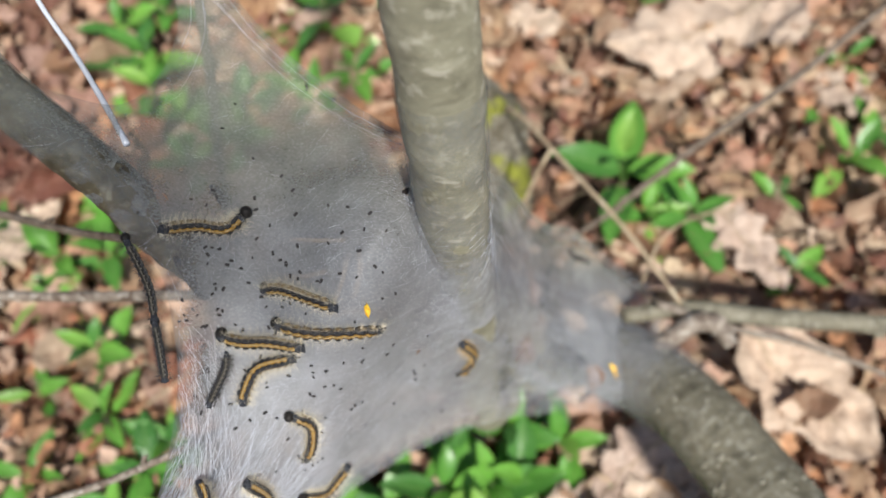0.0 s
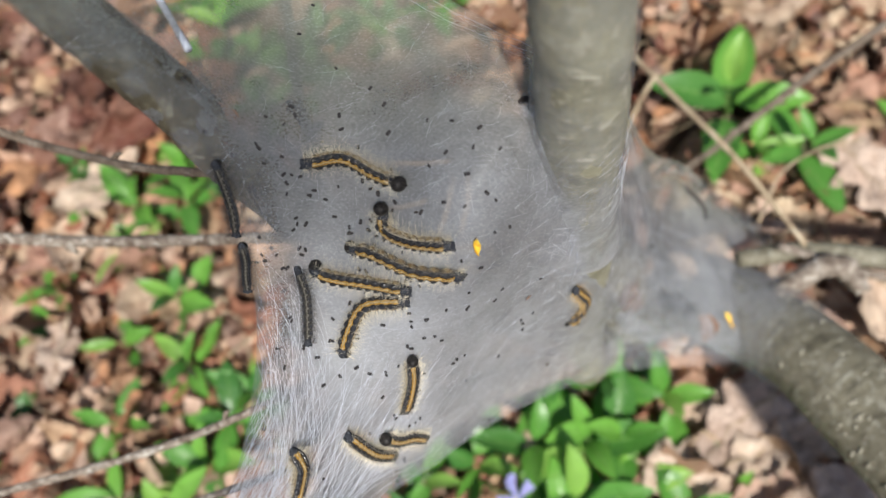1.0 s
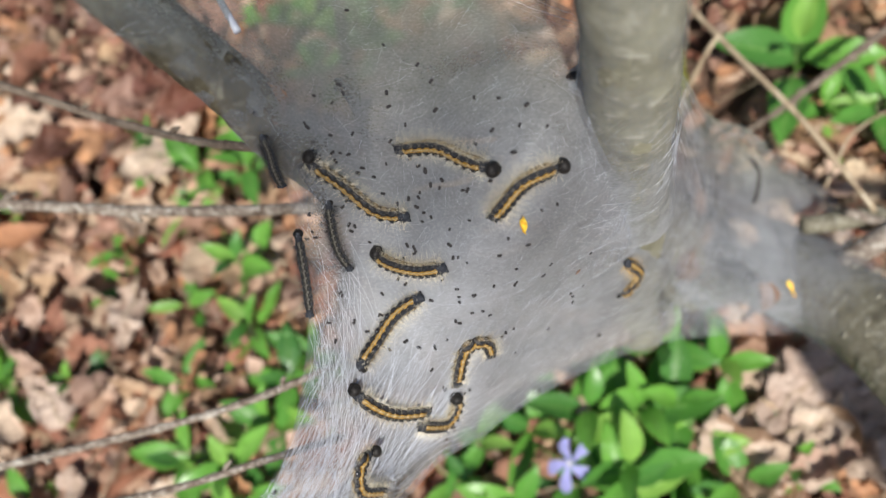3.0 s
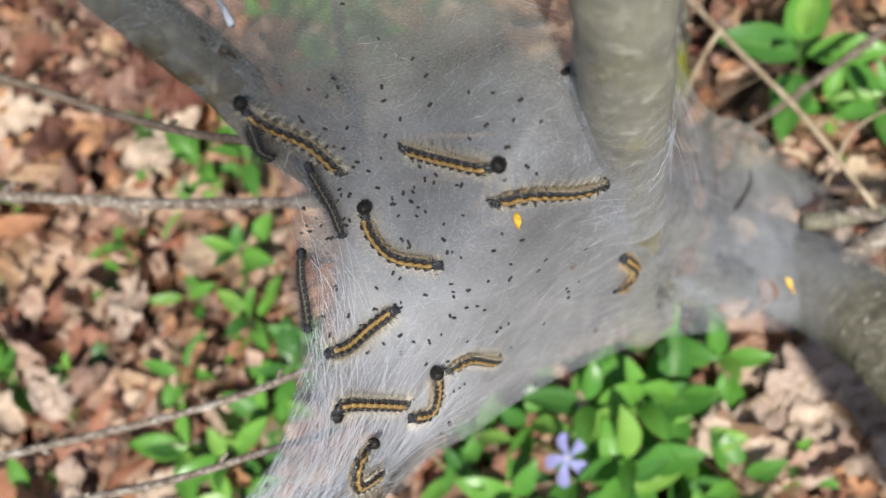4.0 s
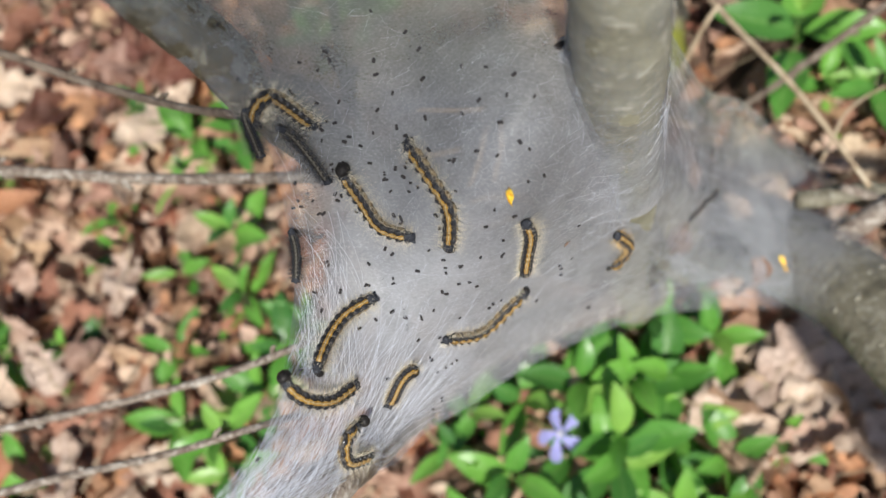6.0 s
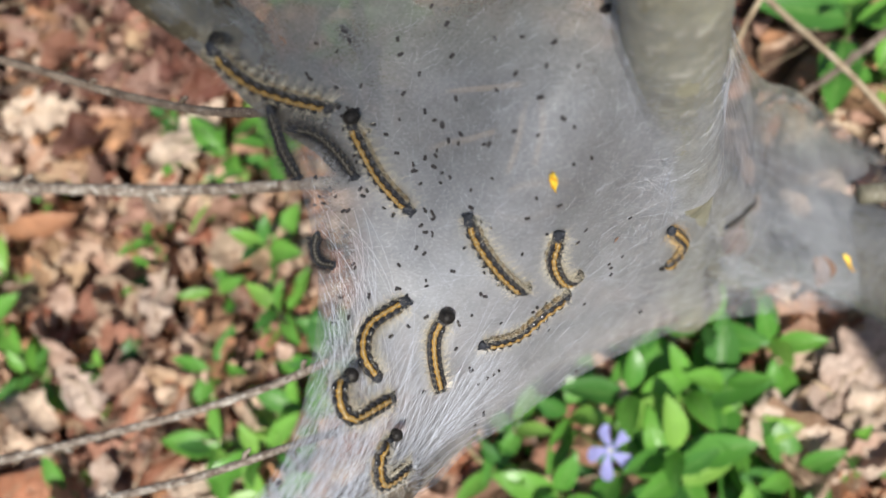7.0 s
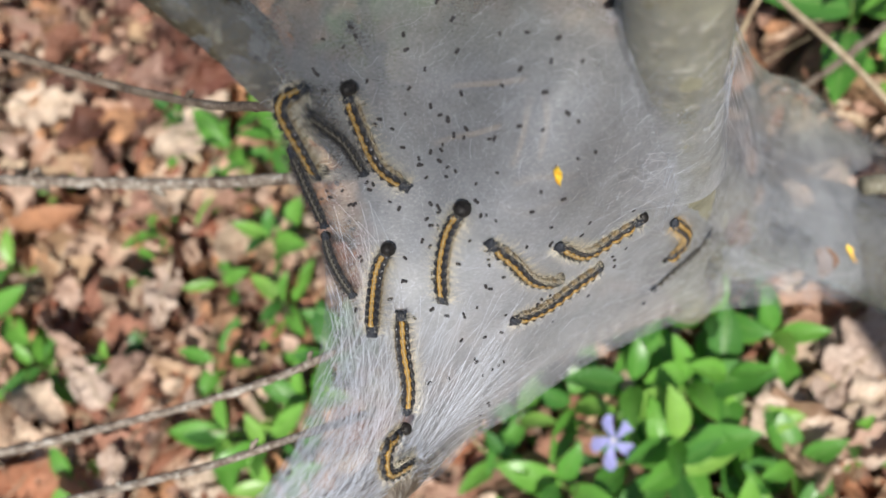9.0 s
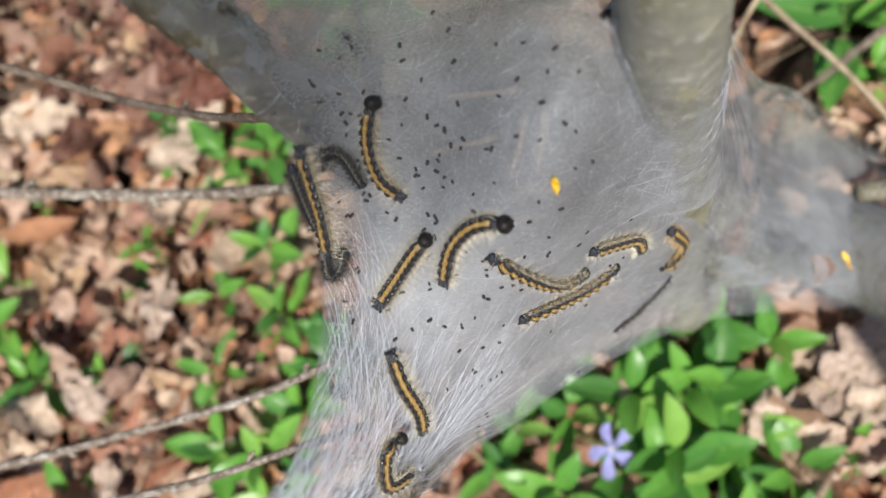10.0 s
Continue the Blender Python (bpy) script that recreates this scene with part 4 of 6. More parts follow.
def silk_sheet(name, material, step, lift, shrink, thick, wrinkle, nest):
    from mathutils.geometry import delaunay_2d_cdt
    c = Vector((0.02, 0.0))
    rim = [p for i, p in enumerate(RIM_LINE)]
    if shrink:
        rim = [c + (p - c) * (1 - shrink) for p in rim]
    pts = list(rim)
    lo, hi = RIM_XY.min(0), RIM_XY.max(0)
    rnd = random.Random(3)
    v = lo[1]
    while v < hi[1]:
        u = lo[0]
        while u < hi[0]:
            s = step * (1.0 if u < 0.09 else 2.0)
            a, b = u + rnd.uniform(-0.3, 0.3) * step, v + rnd.uniform(-0.3, 0.3) * step
            q = c + (Vector((a, b)) - c) / (1 - shrink)
            if inside(q.x, q.y) and rim_distance(q.x, q.y) > step * 0.6:
                pts.append(Vector((a, b)))
            u += s
        v += step
    n = len(rim)
    out, _, faces, *_ = delaunay_2d_cdt(pts, [(i, (i + 1) % n) for i in range(n)], [list(range(n))], 1, 1e-6)
    verts, amount = [], []
    for p in out:
        q = c + (p - c) / (1 - shrink)
        d = rim_distance(q.x, q.y)
        sag = min(1.0, d / 0.022)
        w, nrm = silk_point(p.x, p.y)
        wr = wrinkle * (noise.noise(Vector((p.x * 130, p.y * 130, lift * 900))) + 0.6 * noise.noise(Vector((p.x * 45, p.y * 320, 1 + lift * 900))))
        verts.append(w + nrm * (wr * (0.3 + 0.7 * sag) + lift * sag))
        amount.append(thick(p.x, p.y, d))
    me = bpy.data.meshes.new(name)
    me.from_pydata([tuple(v) for v in verts], [], [tuple(f) for f in faces])
    at = me.attributes.new("thickness", "FLOAT", "POINT")
    at.data.foreach_set("value", amount)
    me.materials.append(MATS[material])
    me.polygons.foreach_set("use_smooth", [True] * len(me.polygons))
    ob = new(name, me)
    ob.parent = nest
    return ob


def felt(u, v, d):
    """How thickly the caterpillars have spun: dense on the broad face, thinner above and at the far arm's end."""
    low = 1.0 / (1.0 + math.exp((v - 0.012 - 0.25 * max(0.0, u)) / 0.011))
    arm = 1.0 / (1.0 + math.exp((0.050 - u) / 0.010))
    face = 0.40 + 0.60 * low
    top = 1.0 / (1.0 + math.exp((0.046 - v) / 0.006))
    face = max(face, 0.72 * top)
    face = face * (1 - arm) + arm * (0.42 + 0.13 / (1.0 + math.exp(-(v - 0.008) / 0.008)) + 0.22 * noise.noise(Vector((u * 26, v * 26, 4.0))) + 0.16 * noise.noise(Vector((u * 75, v * 75, 9.0))))
    face *= 1.0 - 0.80 / (1.0 + math.exp((v + 0.038) / 0.006)) / (1.0 + math.exp((u + 0.018) / 0.005)) * (0.8 + 0.5 * noise.noise(Vector((u * 90, v * 90, 2.0))))
    face *= min(1.0, max(0.0, (u + 0.077) / 0.026))      # thins out along the side branch
    far = (0.25 + 0.75 * min(1.0, d / 0.014)) if u > 0.14 else 1.0
    if u < 0.0 and v < 0.03:      # gaps between the threads along the concave side
        face *= 1.0 - 0.5 * math.exp(-(d / 0.011) ** 2) * (0.7 + 0.9 * noise.noise(Vector((u * 160, v * 60, 6.0))))
    hem = 0.5 * math.exp(-(d / 0.004) ** 2) if 0.06 < u < 0.19 and v > 0.0 else 0.0      # the pale taut hem of the far arm
    return max(0.0, min(1.0, (0.1 + 0.9 * min(1.0, 0.25 + d / 0.016)) * face * far + hem))


def core(u, v):
    """Where the layers lie deep: under the broad face, not in the arms."""
    return 1.0 / (1.0 + math.exp((u - 0.058) / 0.012)) / (1.0 + math.exp((v - 0.058) / 0.010)) / (1.0 + math.exp((-0.036 - v) / 0.005))


def silk_sleeve(nest, points, radius, amount, seed, steps=12):
    """Silk drawn round a stem: radius(s, way) and amount(s, way) along it, s from 0 to 1."""
    axis = [NEST.inverted() @ p for p in spline(points, steps)]
    back = NEST.to_3x3()
    verts, faces, thick = [], [], []
    n, sides = len(axis), 48
    for i, p in enumerate(axis):
        s = i / (n - 1)
        d = (axis[min(i + 1, n - 1)] - axis[max(i - 1, 0)]).normalized()
        a = d.orthogonal().normalized()
        b = d.cross(a)
        for j in range(sides):
            t = 2 * math.pi * j / sides
            o = a * math.cos(t) + b * math.sin(t)
            q = Vector((3 * math.cos(t), 3 * math.sin(t), seed + 14 * s))
            verts.append(tuple(p + o * (radius(s, back @ o) + 0.0004 * noise.noise(q))))
            thick.append(max(0.0, amount(s, back @ o) * (0.85 + 0.6 * noise.noise(q * 0.8) + 0.35 * noise.noise(q * 3.1))))
    for i in range(n - 1):
        for j in range(sides):
            k = (j + 1) % sides
            faces.append((i * sides + j, i * sides + k, (i + 1) * sides + k, (i + 1) * sides + j))
    me = bpy.data.meshes.new("silk_sleeve")
    me.from_pydata(verts, [], faces)
    me.attributes.new("thickness", "FLOAT", "POINT").data.foreach_set("value", thick)
    me.materials.append(MATS["silk_skin"])
    me.polygons.foreach_set("use_smooth", [True] * len(me.polygons))
    ob = new("silk_sleeve", me)
    ob.parent = nest


def fade(s, a, b):
    f = min(1.0, max(0.0, (s - a) / (b - a)))
    return f * f * (3 - 2 * f)


def silk_threads(nest):
    """Single shining threads, along the rims and across the face."""
    rnd = random.Random(8)
    verts, faces = [], []
    n = len(RIM_LINE)

    def thread(points, r):
        if len(points) < 3:
            return
        o = len(verts)
        for i, p in enumerate(points):
            d = (points[min(i + 1, len(points) - 1)] - points[max(i - 1, 0)]).normalized()
            a = d.cross(Vector((0, 0, 1))).normalized()
            b = d.cross(a)
            for k in range(3):
                t = 2.0944 * k
                verts.append(p + (a * math.cos(t) + b * math.sin(t)) * r)
        for i in range(len(points) - 1):
            for k in range(3):
                l = (k + 1) % 3
                faces.append((o + 3 * i + k, o + 3 * i + l, o + 3 * i + 3 + l, o + 3 * i + 3 + k))

    for t in range(380):
        i0 = rnd.randrange(n)
        if rnd.random() < 0.7:
            i0 = rnd.randrange(30, 84)      # the long concave side and the lower arm
        span = rnd.randrange(10, 34)
        if RIM_LINE[i0].x < -0.044 and RIM_LINE[i0].y > 0.02 or RIM_LINE[(i0 + span) % n].x < -0.044 and RIM_LINE[(i0 + span) % n].y > 0.02:
            continue
        if 84 <= i0 < 150 and rnd.random() < 0.7:
            continue
        d0, d1 = rnd.uniform(0.0, 0.006), rnd.uniform(0.0, 0.008)
        if 30 <= i0 < 130:
            d0, d1 = 2 * d0, 2.4 * d1
        pts = []
        for k in range(span):
            a, b = RIM_LINE[(i0 + k) % n], RIM_LINE[(i0 + k + 2) % n]
            t_ = (b - a)
            nrm = Vector((-t_.y, t_.x)).normalized()
            s = k / span
            p = a + nrm * (d0 + (d1 - d0) * s + 0.002 * math.sin(3.14 * s))
            if inside(p.x, p.y):
                pts.append(silk_point(p.x, p.y, rnd.uniform(0.0002, 0.0006))[0])
            elif pts:
                break
        thread(pts, rnd.choice((0.000012, 0.00002, 0.000035, 0.00005)))
    for t in range(420):
        a = Vector((rnd.gauss(0.0, 0.04), rnd.gauss(0.02, 0.045)))
        ang = rnd.gauss(0.6, 0.5) if rnd.random() < 0.6 else rnd.uniform(0, 3.14)
        length = rnd.uniform(0.008, 0.035) if a.y < -0.01 else rnd.uniform(0.002, 0.008)
        d = Vector((math.cos(ang), math.sin(ang)))
        bow = rnd.uniform(-0.15, 0.15)
        pts = []
        for k in range(9):
            s = k / 8
            p = a + d * length * s + Vector((-d.y, d.x)) * bow * length * math.sin(3.14 * s)
            if inside(p.x, p.y):
                pts.append(silk_point(p.x, p.y, 0.0003 + 0.0004 * math.sin(3.14 * s))[0])
        thread(pts, rnd.uniform(0.00001, 0.000026))
    def across(a, b, lift, r, bow):
        """A thread from one point of the sheet to another."""
        d = b - a
        pts = []
        for k in range(11):
            p = a + d * (k / 10) + Vector((-d.y, d.x)) * bow * math.sin(0.314 * k)
            if inside(p.x, p.y):
                pts.append(silk_point(p.x, p.y, lift)[0])
            elif pts:
                break
        thread(pts, r)

    # short glints in arcs round the sunken middle of the face
    for t in range(520):
        r, a0 = rnd.gauss(0.020, 0.011), rnd.uniform(0, 6.283)
        span = rnd.uniform(0.0008, 0.0035) / max(0.006, abs(r))
        off = rnd.gauss(0, 0.009), rnd.gauss(0, 0.009)
        pts = []
        for k in range(5):
            t_ = a0 + span * k / 4
            p = Vector((0.014 + off[0] + r * math.cos(t_), 0.016 + off[1] + 1.3 * r * math.sin(t_)))
            if inside(p.x, p.y):
                pts.append(silk_point(p.x, p.y, 0.0004)[0])
        thread(pts, rnd.uniform(0.000008, 0.000024))
    # the fan of the lower arm
    for t in range(430):
        s = rnd.random() ** 2.2
        a = Vector((-0.052 + 0.040 * s, -0.060 - 0.012 * math.sin(3.14 * s)))
        b = Vector((-0.036 + 0.050 * (s + rnd.gauss(0, 0.14)), rnd.uniform(-0.048, -0.016)))
        f = rnd.uniform(0.0, 0.5)
        across(a.lerp(b, f), b, rnd.uniform(0.0002, 0.0012), rnd.choice((0.000012, 0.00002, 0.000032, 0.00005)) * rnd.uniform(0.8, 1.1), rnd.uniform(-0.06, 0.06))
    # slanting streaks over the lower face towards the far arm
    for t in range(170):
        a = Vector((rnd.gauss(0.022, 0.026), rnd.gauss(-0.026, 0.018)))
        ang = rnd.gauss(0.55, 0.22)
        b = a + Vector((math.cos(ang), math.sin(ang))) * rnd.uniform(0.004, 0.02)
        across(a, b, rnd.uniform(0.0001, 0.0005), rnd.uniform(0.000008, 0.00002), rnd.uniform(-0.08, 0.08))
    # along the far arm
    for t in range(260):
        a = Vector((rnd.uniform(0.03, 0.10), rnd.uniform(-0.03, 0.055)))
        b = a + Vector((rnd.uniform(0.03, 0.09), rnd.gauss(0.0, 0.012)))
        across(a, b, rnd.uniform(0.0001, 0.0006), rnd.uniform(0.000015, 0.000035), rnd.uniform(-0.1, 0.1))
    # drawn up to the upright stem
    for t in range(260):
        ang = rnd.gauss(-0.7, 0.9)
        o = Vector((math.cos(ang), math.sin(ang)))
        foot = silk_point(0.0475 + o.x * rnd.uniform(0.012, 0.026), 0.020 + o.y * rnd.uniform(0.012, 0.026), 0.0003)[0]
        top = NEST.inverted() @ Vector((0.0185, 0.0885, 0.4193 + rnd.uniform(-0.012, 0.016))) + Vector((o.x, o.y, 0)) * 0.0108
        thread([foot.lerp(top, k / 6) - Vector((0, 0, 0.0012)) * math.sin(0.52 * k) for k in range(7)], rnd.uniform(0.000015, 0.00003))
    # swirl below the entrance
    for t in range(24):
        a = Vector((0.0262 + rnd.gauss(0, 0.0007), 0.0385 + rnd.gauss(0, 0.001)))
        b = Vector((0.0300 + rnd.gauss(0, 0.0009), 0.0300 + rnd.gauss(0, 0.0015)))
        across(a, b, rnd.uniform(0.0002, 0.0010), rnd.uniform(0.000012, 0.000025), rnd.uniform(0.15, 0.4))
    # wound round the upright stem
    for t in range(56):
        z = rnd.uniform(0.392, 0.45)
        a0, turn, rise = rnd.gauss(-1.2, 0.9), rnd.uniform(0.2, 0.6), rnd.uniform(0.0, 0.008)
        f = (0.438 - z) / 0.038
        c = Vector((0.0170 + 0.0024 * f, 0.0880 + 0.0009 * max(0, f) , z))
        pts = []
        for k in range(9):
            a = a0 + turn * k / 8
            pts.append(NEST.inverted() @ (c + Vector((math.cos(a), math.sin(a), 0)) * 0.01115 + Vector((0, 0, rise * k / 8 - 0.003 * math.sin(a)))))
        thread(pts, rnd.uniform(0.000012, 0.000035))
    me = bpy.data.meshes.new("silk_threads")
    me.from_pydata([tuple(v) for v in verts], [], faces)
    me.materials.append(MATS["silk_thread"])
    ob = new("silk_threads", me)
    ob.parent = nest
    tagged(ob, "loose shining white silk threads", kind="stuff")


def build_nest():
    nest = thing("silk_nest", "large grey-white silk caterpillar tent stretched between cherry stems", "nest", at=NEST)
    silk_sheet("outer_silk", "silk_skin", 0.0022, 0.0, 0.0, felt, 0.0006, nest)
    # two darker-tinted layers stand in for the nest's shaded inside
    silk_sheet("inner_silk", "silk_inner_shade", 0.0034, -0.006, 0.03, lambda u, v, d: 0.85 * min(1.0, d / 0.014) * core(u, v), 0.0012, nest)
    silk_sheet("back_silk", "silk_inner_shade", 0.0045, -0.016, 0.05, lambda u, v, d: 0.8 * min(1.0, d / 0.022) * core(u, v), 0.002, nest)
    silk_threads(nest)
    # up the upright stem, flaring into the sheet
    silk_sleeve(nest, [(0.0126, 0.0897, 0.500), (0.0140, 0.0882, 0.481), (0.0155, 0.0879, 0.460), (0.0170, 0.0880, 0.438), (0.0182, 0.0885, 0.4193), (0.0200, 0.0898, 0.400), (0.0228, 0.0928, 0.370)],
                lambda s, o: 0.0104 + 0.0025 * s ** 5 + 0.0042 * max(0.0, -o.x) * fade(s, 0.2, 0.75), lambda s, o: 0.16 + 0.62 * fade(s, 0.25, 0.85) + 0.4 * max(0.0, -o.x) * fade(s, 0.2, 0.6), 0.0)
    # out along the side branch
    silk_sleeve(nest, [(-0.145, 0.149, 0.526), (-0.128, 0.135, 0.515), (-0.0981, 0.1107, 0.4915), (-0.0894, 0.1042, 0.4806), (-0.0800, 0.0984, 0.4688), (-0.0724, 0.0938, 0.4558), (-0.0676, 0.0904, 0.4397), (-0.060, 0.0900, 0.416)],
                lambda s, o: 0.0068, lambda s, o: 0.30 * fade(s, 0.0, 0.4) + 0.36 * fade(s, 0.5, 0.9), 20.0)
    # over the foot of the thick stem
    silk_sleeve(nest, [(0.1000, 0.163, 0.078), (0.1175, 0.158, 0.1160), (0.1508, 0.1165, 0.1605), (0.1682, 0.0804, 0.1857), (0.1829, 0.0460, 0.2003)],
                lambda s, o: 0.0256 + 0.003 * (1 - s), lambda s, o: 0.74 * (1 - fade(s, 0.40, 0.72)), 40.0)
    return nest


build_nest()


def pellet_mesh():
    bm = bmesh.new()
    for x in (-0.00024, 0.00024):
        lobe_ball(bm, Matrix.Translation((x, 0, 0)) @ Matrix.Diagonal((0.00036, 0.00035, 0.00034, 1)), 8, 6)
    me = bpy.data.meshes.new("frass_pellet")
    bm.to_mesh(me)
    bm.free()
    me.materials.append(MATS["frass"])
    return me


def build_pellets():
    rnd = random.Random(17)
    me = pellet_mesh()
    spots = [(-32.5, 39.0), (42.0, -8.8), (1.9, -11.1), (-13.6, 12.9), (-10.9, 32.8), (-16.3, 52.7), (-25.8, 62.9), (-2.0, -57.6), (25.1, -4.5), (73.0, 12.5), (40.1, 1.5), (-0.7, -43.2), (2.0, -17.1), (-9.7, -41.3), (-2.7, 17.1), (17.8, 19.2)]
    spots = [(u / 1000, v / 1000) for u, v in spots]
    while len(spots) < 330:
        if rnd.random() < 0.62:
            u, v = rnd.gauss(-0.014, 0.016), rnd.gauss(0.012, 0.018)
        else:
            u, v = rnd.gauss(0.005, 0.032), rnd.gauss(-0.012, 0.034)
        if inside(u, v) and rim_distance(u, v) > 0.002:
            spots.append((u, v))
            if rnd.random() < 0.3:
                spots.append((u + rnd.uniform(-0.0012, 0.0012), v + rnd.uniform(-0.0012, 0.0012)))
    for i, (u, v) in enumerate(spots):
        p, n = silk_point(u, v, -0.0011 if rnd.random() < 0.5 and i > 16 else 0.0003)
        s = rnd.uniform(0.78, 1.35)
        ob = new("frass_pellet", me)
        ob.matrix_world = NEST @ (Matrix.Translation(p) @ n.to_track_quat("Z", "Y").to_matrix().to_4x4() @ pose(0, 0, 0, 0, 0, rnd.uniform(0, 360)) @ Matrix.Diagonal((s, s, s, 1)))
        tagged(ob, "tiny black dropping caught in the silk", "dropping", "droppings on the nest")


build_pellets()


def scrap(name, label, mat, u, v, length, width, turn, lift, category):
    rnd = random.Random(int(u * 1e5) % 997)
    me = leaf_mesh(name, leaf_grid(length, width, plain_outline(rnd), 0.6, 0.6, 0.8, 0.06, rnd, 8, 4), mat)
    ob = new(name, me)
    p, n = silk_point(u, v, lift)
    ob.matrix_world = NEST @ (Matrix.Translation(p) @ n.to_track_quat("Z", "Y").to_matrix().to_4x4() @ pose(0, 0, 0, 0, 0, turn))
    tagged(ob, label, category)


scrap("yellow_scrap", "small yellow-orange petal scrap stuck in the silk", "yellow_scrap", 0.0159, 0.0083, 0.0064, 0.0017, -12, 0.0006, "petal")
scrap("yellow_scrap", "tiny yellow bud scale stuck in the silk", "yellow_scrap", 0.186, -0.0185, 0.0095, 0.0032, 62, 0.001, "bud scale")
scrap("leaf_scrap", "crumpled brown leaf scrap wrapped in silk", "brown_scrap", 0.172, -0.022, 0.017, 0.013, 30, -0.003, "leaf")
scrap("leaf_scrap", "tiny reddish leaf crumb on the silk", "brown_scrap", 0.0375, -0.0035, 0.0026, 0.0010, -60, 0.0005, "leaf")
scrap("leaf_scrap", "dark leaf crumb under the upper silk", "brown_scrap", -0.040, 0.036, 0.010, 0.007, 100, -0.003, "leaf")

scrap("leaf_scrap", "pale pinkish leaf strip behind the far silk", "pale_leaf", 0.163, 0.014, 0.034, 0.014, -32, -0.006, "leaf")
scrap("leaf_scrap", "small pale leaf bit behind the far silk", "pale_leaf", 0.132, 0.010, 0.016, 0.009, 20, -0.006, "leaf")
scrap("leaf_scrap", "dark brown leaf piece under the far silk", "brown_scrap", 0.128, -0.006, 0.026, 0.018, 15, -0.014, "leaf")
scrap("leaf_scrap", "reddish brown leaf piece under the far silk", "brown_scrap", 0.135, 0.030, 0.030, 0.018, -50, -0.014, "leaf")


def build_hole():
    """The dark entrance beside the upright stem, in a torn brownish lip."""
    p, n = silk_point(0.0272, 0.0405, 0.0001)
    ob = thing("nest_entrance", "small dark entrance hole with a brownish silk lip", "hole", at=NEST @ (Matrix.Translation(p) @ n.to_track_quat("Z", "Y").to_matrix().to_4x4() @ pose(0, 0, 0, 0, 0, -20)))
    bm = bmesh.new()
    lobe_ball(bm, Matrix.Translation((0, -0.0022, 0)) @ Matrix.Diagonal((0.0019, 0.0042, 0.00025, 1)), 18, 8)
    part("lip", bm, "torn_silk", ob)
    # no hole is cut: a dark lobe stands in for the shade inside
    bm = bmesh.new()
    lobe_ball(bm, Matrix.Diagonal((0.0011, 0.0022, 0.0005, 1)), 16, 8)
    part("opening", bm, "cavity_shade", ob)


build_hole()

# ---- caterpillars ----
SEGMENTS = 11


def hair(bm, base, tip, r):
    d = (tip - base).normalized()
    a = d.orthogonal().normalized() * r
    b = d.cross(a)
    v = [bm.verts.new(base + a), bm.verts.new(base - a * 0.5 + b * 0.87), bm.verts.new(base - a * 0.5 - b * 0.87), bm.verts.new(tip)]
    for i in range(3):
        bm.faces.new((v[i], v[(i + 1) % 3], v[3]))


def segment_meshes(skin, seed, end, slim=1.0, coat="hair_pale", hairs=84):
    """Body ring with its hair tufts: two meshes around the local x axis, z is the back."""
    rnd = random.Random(seed)
    bm = bmesh.new()
    k = (0.76 if end else 1.0) * slim
    lobe_ball(bm, Matrix.Diagonal((0.0020 if end else 0.0025, 0.00198 * k, 0.00172 * k, 1)), 14, 10)
    if end and seed % 10 == 2:      # the claspers at the tail
        for side in (-1, 1):
            lobe_ball(bm, Matrix.Translation((-0.0016 * k, side * 0.0010 * k, 0.0001)) @ pose(0, 0, 0, 0, 0, -side * 35) @ Matrix.Diagonal((0.0011, 0.0005, 0.0005, 1)), 8, 6)
    body = bpy.data.meshes.new("segment")
    bm.to_mesh(body)
    bm.free()
    body.materials.append(MATS["caterpillar_end" if end else skin])
    body.polygons.foreach_set("use_smooth", [True] * len(body.polygons))
    bm = bmesh.new()
    for i in range(hairs if slim == 1.0 else 34):
        side = rnd.choice((-1, 1))
        a = side * rnd.uniform(1.0, 2.2)
        o = Vector((rnd.gauss(0, 0.35), math.sin(a), math.cos(a))).normalized()
        base = Vector((rnd.uniform(-0.0012, 0.0012), math.sin(a) * 0.0014, math.cos(a) * 0.0013))
        hair(bm, base, base + o * rnd.uniform(0.0016, 0.0048) * (0.5 + 0.5 * slim), 0.000022)
    for i in range(46 if slim == 1.0 else 0):      # a short coat over the back and flanks
        a = rnd.uniform(-1.9, 1.9)
        o = Vector((rnd.gauss(-0.4, 0.5), math.sin(a), math.cos(a))).normalized()
        base = Vector((rnd.uniform(-0.0012, 0.0012), math.sin(a) * 0.0016, math.cos(a) * 0.0014))
        hair(bm, base, base + o * rnd.uniform(0.0008, 0.0016), 0.00002)
    tuft = bpy.data.meshes.new("hair_tuft")
    bm.to_mesh(tuft)
    bm.free()
    tuft.materials.append(MATS[coat if slim == 1.0 else "hair_grey"])
    bm = bmesh.new()
    for i in range(26):
        a = rnd.choice((-1, 1)) * rnd.uniform(0.5, 1.7)
        o = Vector((rnd.gauss(0, 0.3), math.sin(a), math.cos(a))).normalized()
        base = Vector((rnd.uniform(-0.0008, 0.0008), math.sin(a) * 0.0013, math.cos(a) * 0.0013))
        hair(bm, base, base + o * rnd.uniform(0.0009, 0.0023), 0.00006)
    for side in (-1, 1):
        lobe_ball(bm, Matrix.Translation((0, side * 0.00126 * k, 0.00106 * k)) @ Matrix.Diagonal((0.00088 * k, 0.00056 * k, 0.00060 * k, 1)), 10, 6)
    dark = bpy.data.meshes.new("dark_tuft")
    bm.to_mesh(dark)
    bm.free()
    dark.materials.append(MATS["hair_dark"])
    return body, tuft, dark


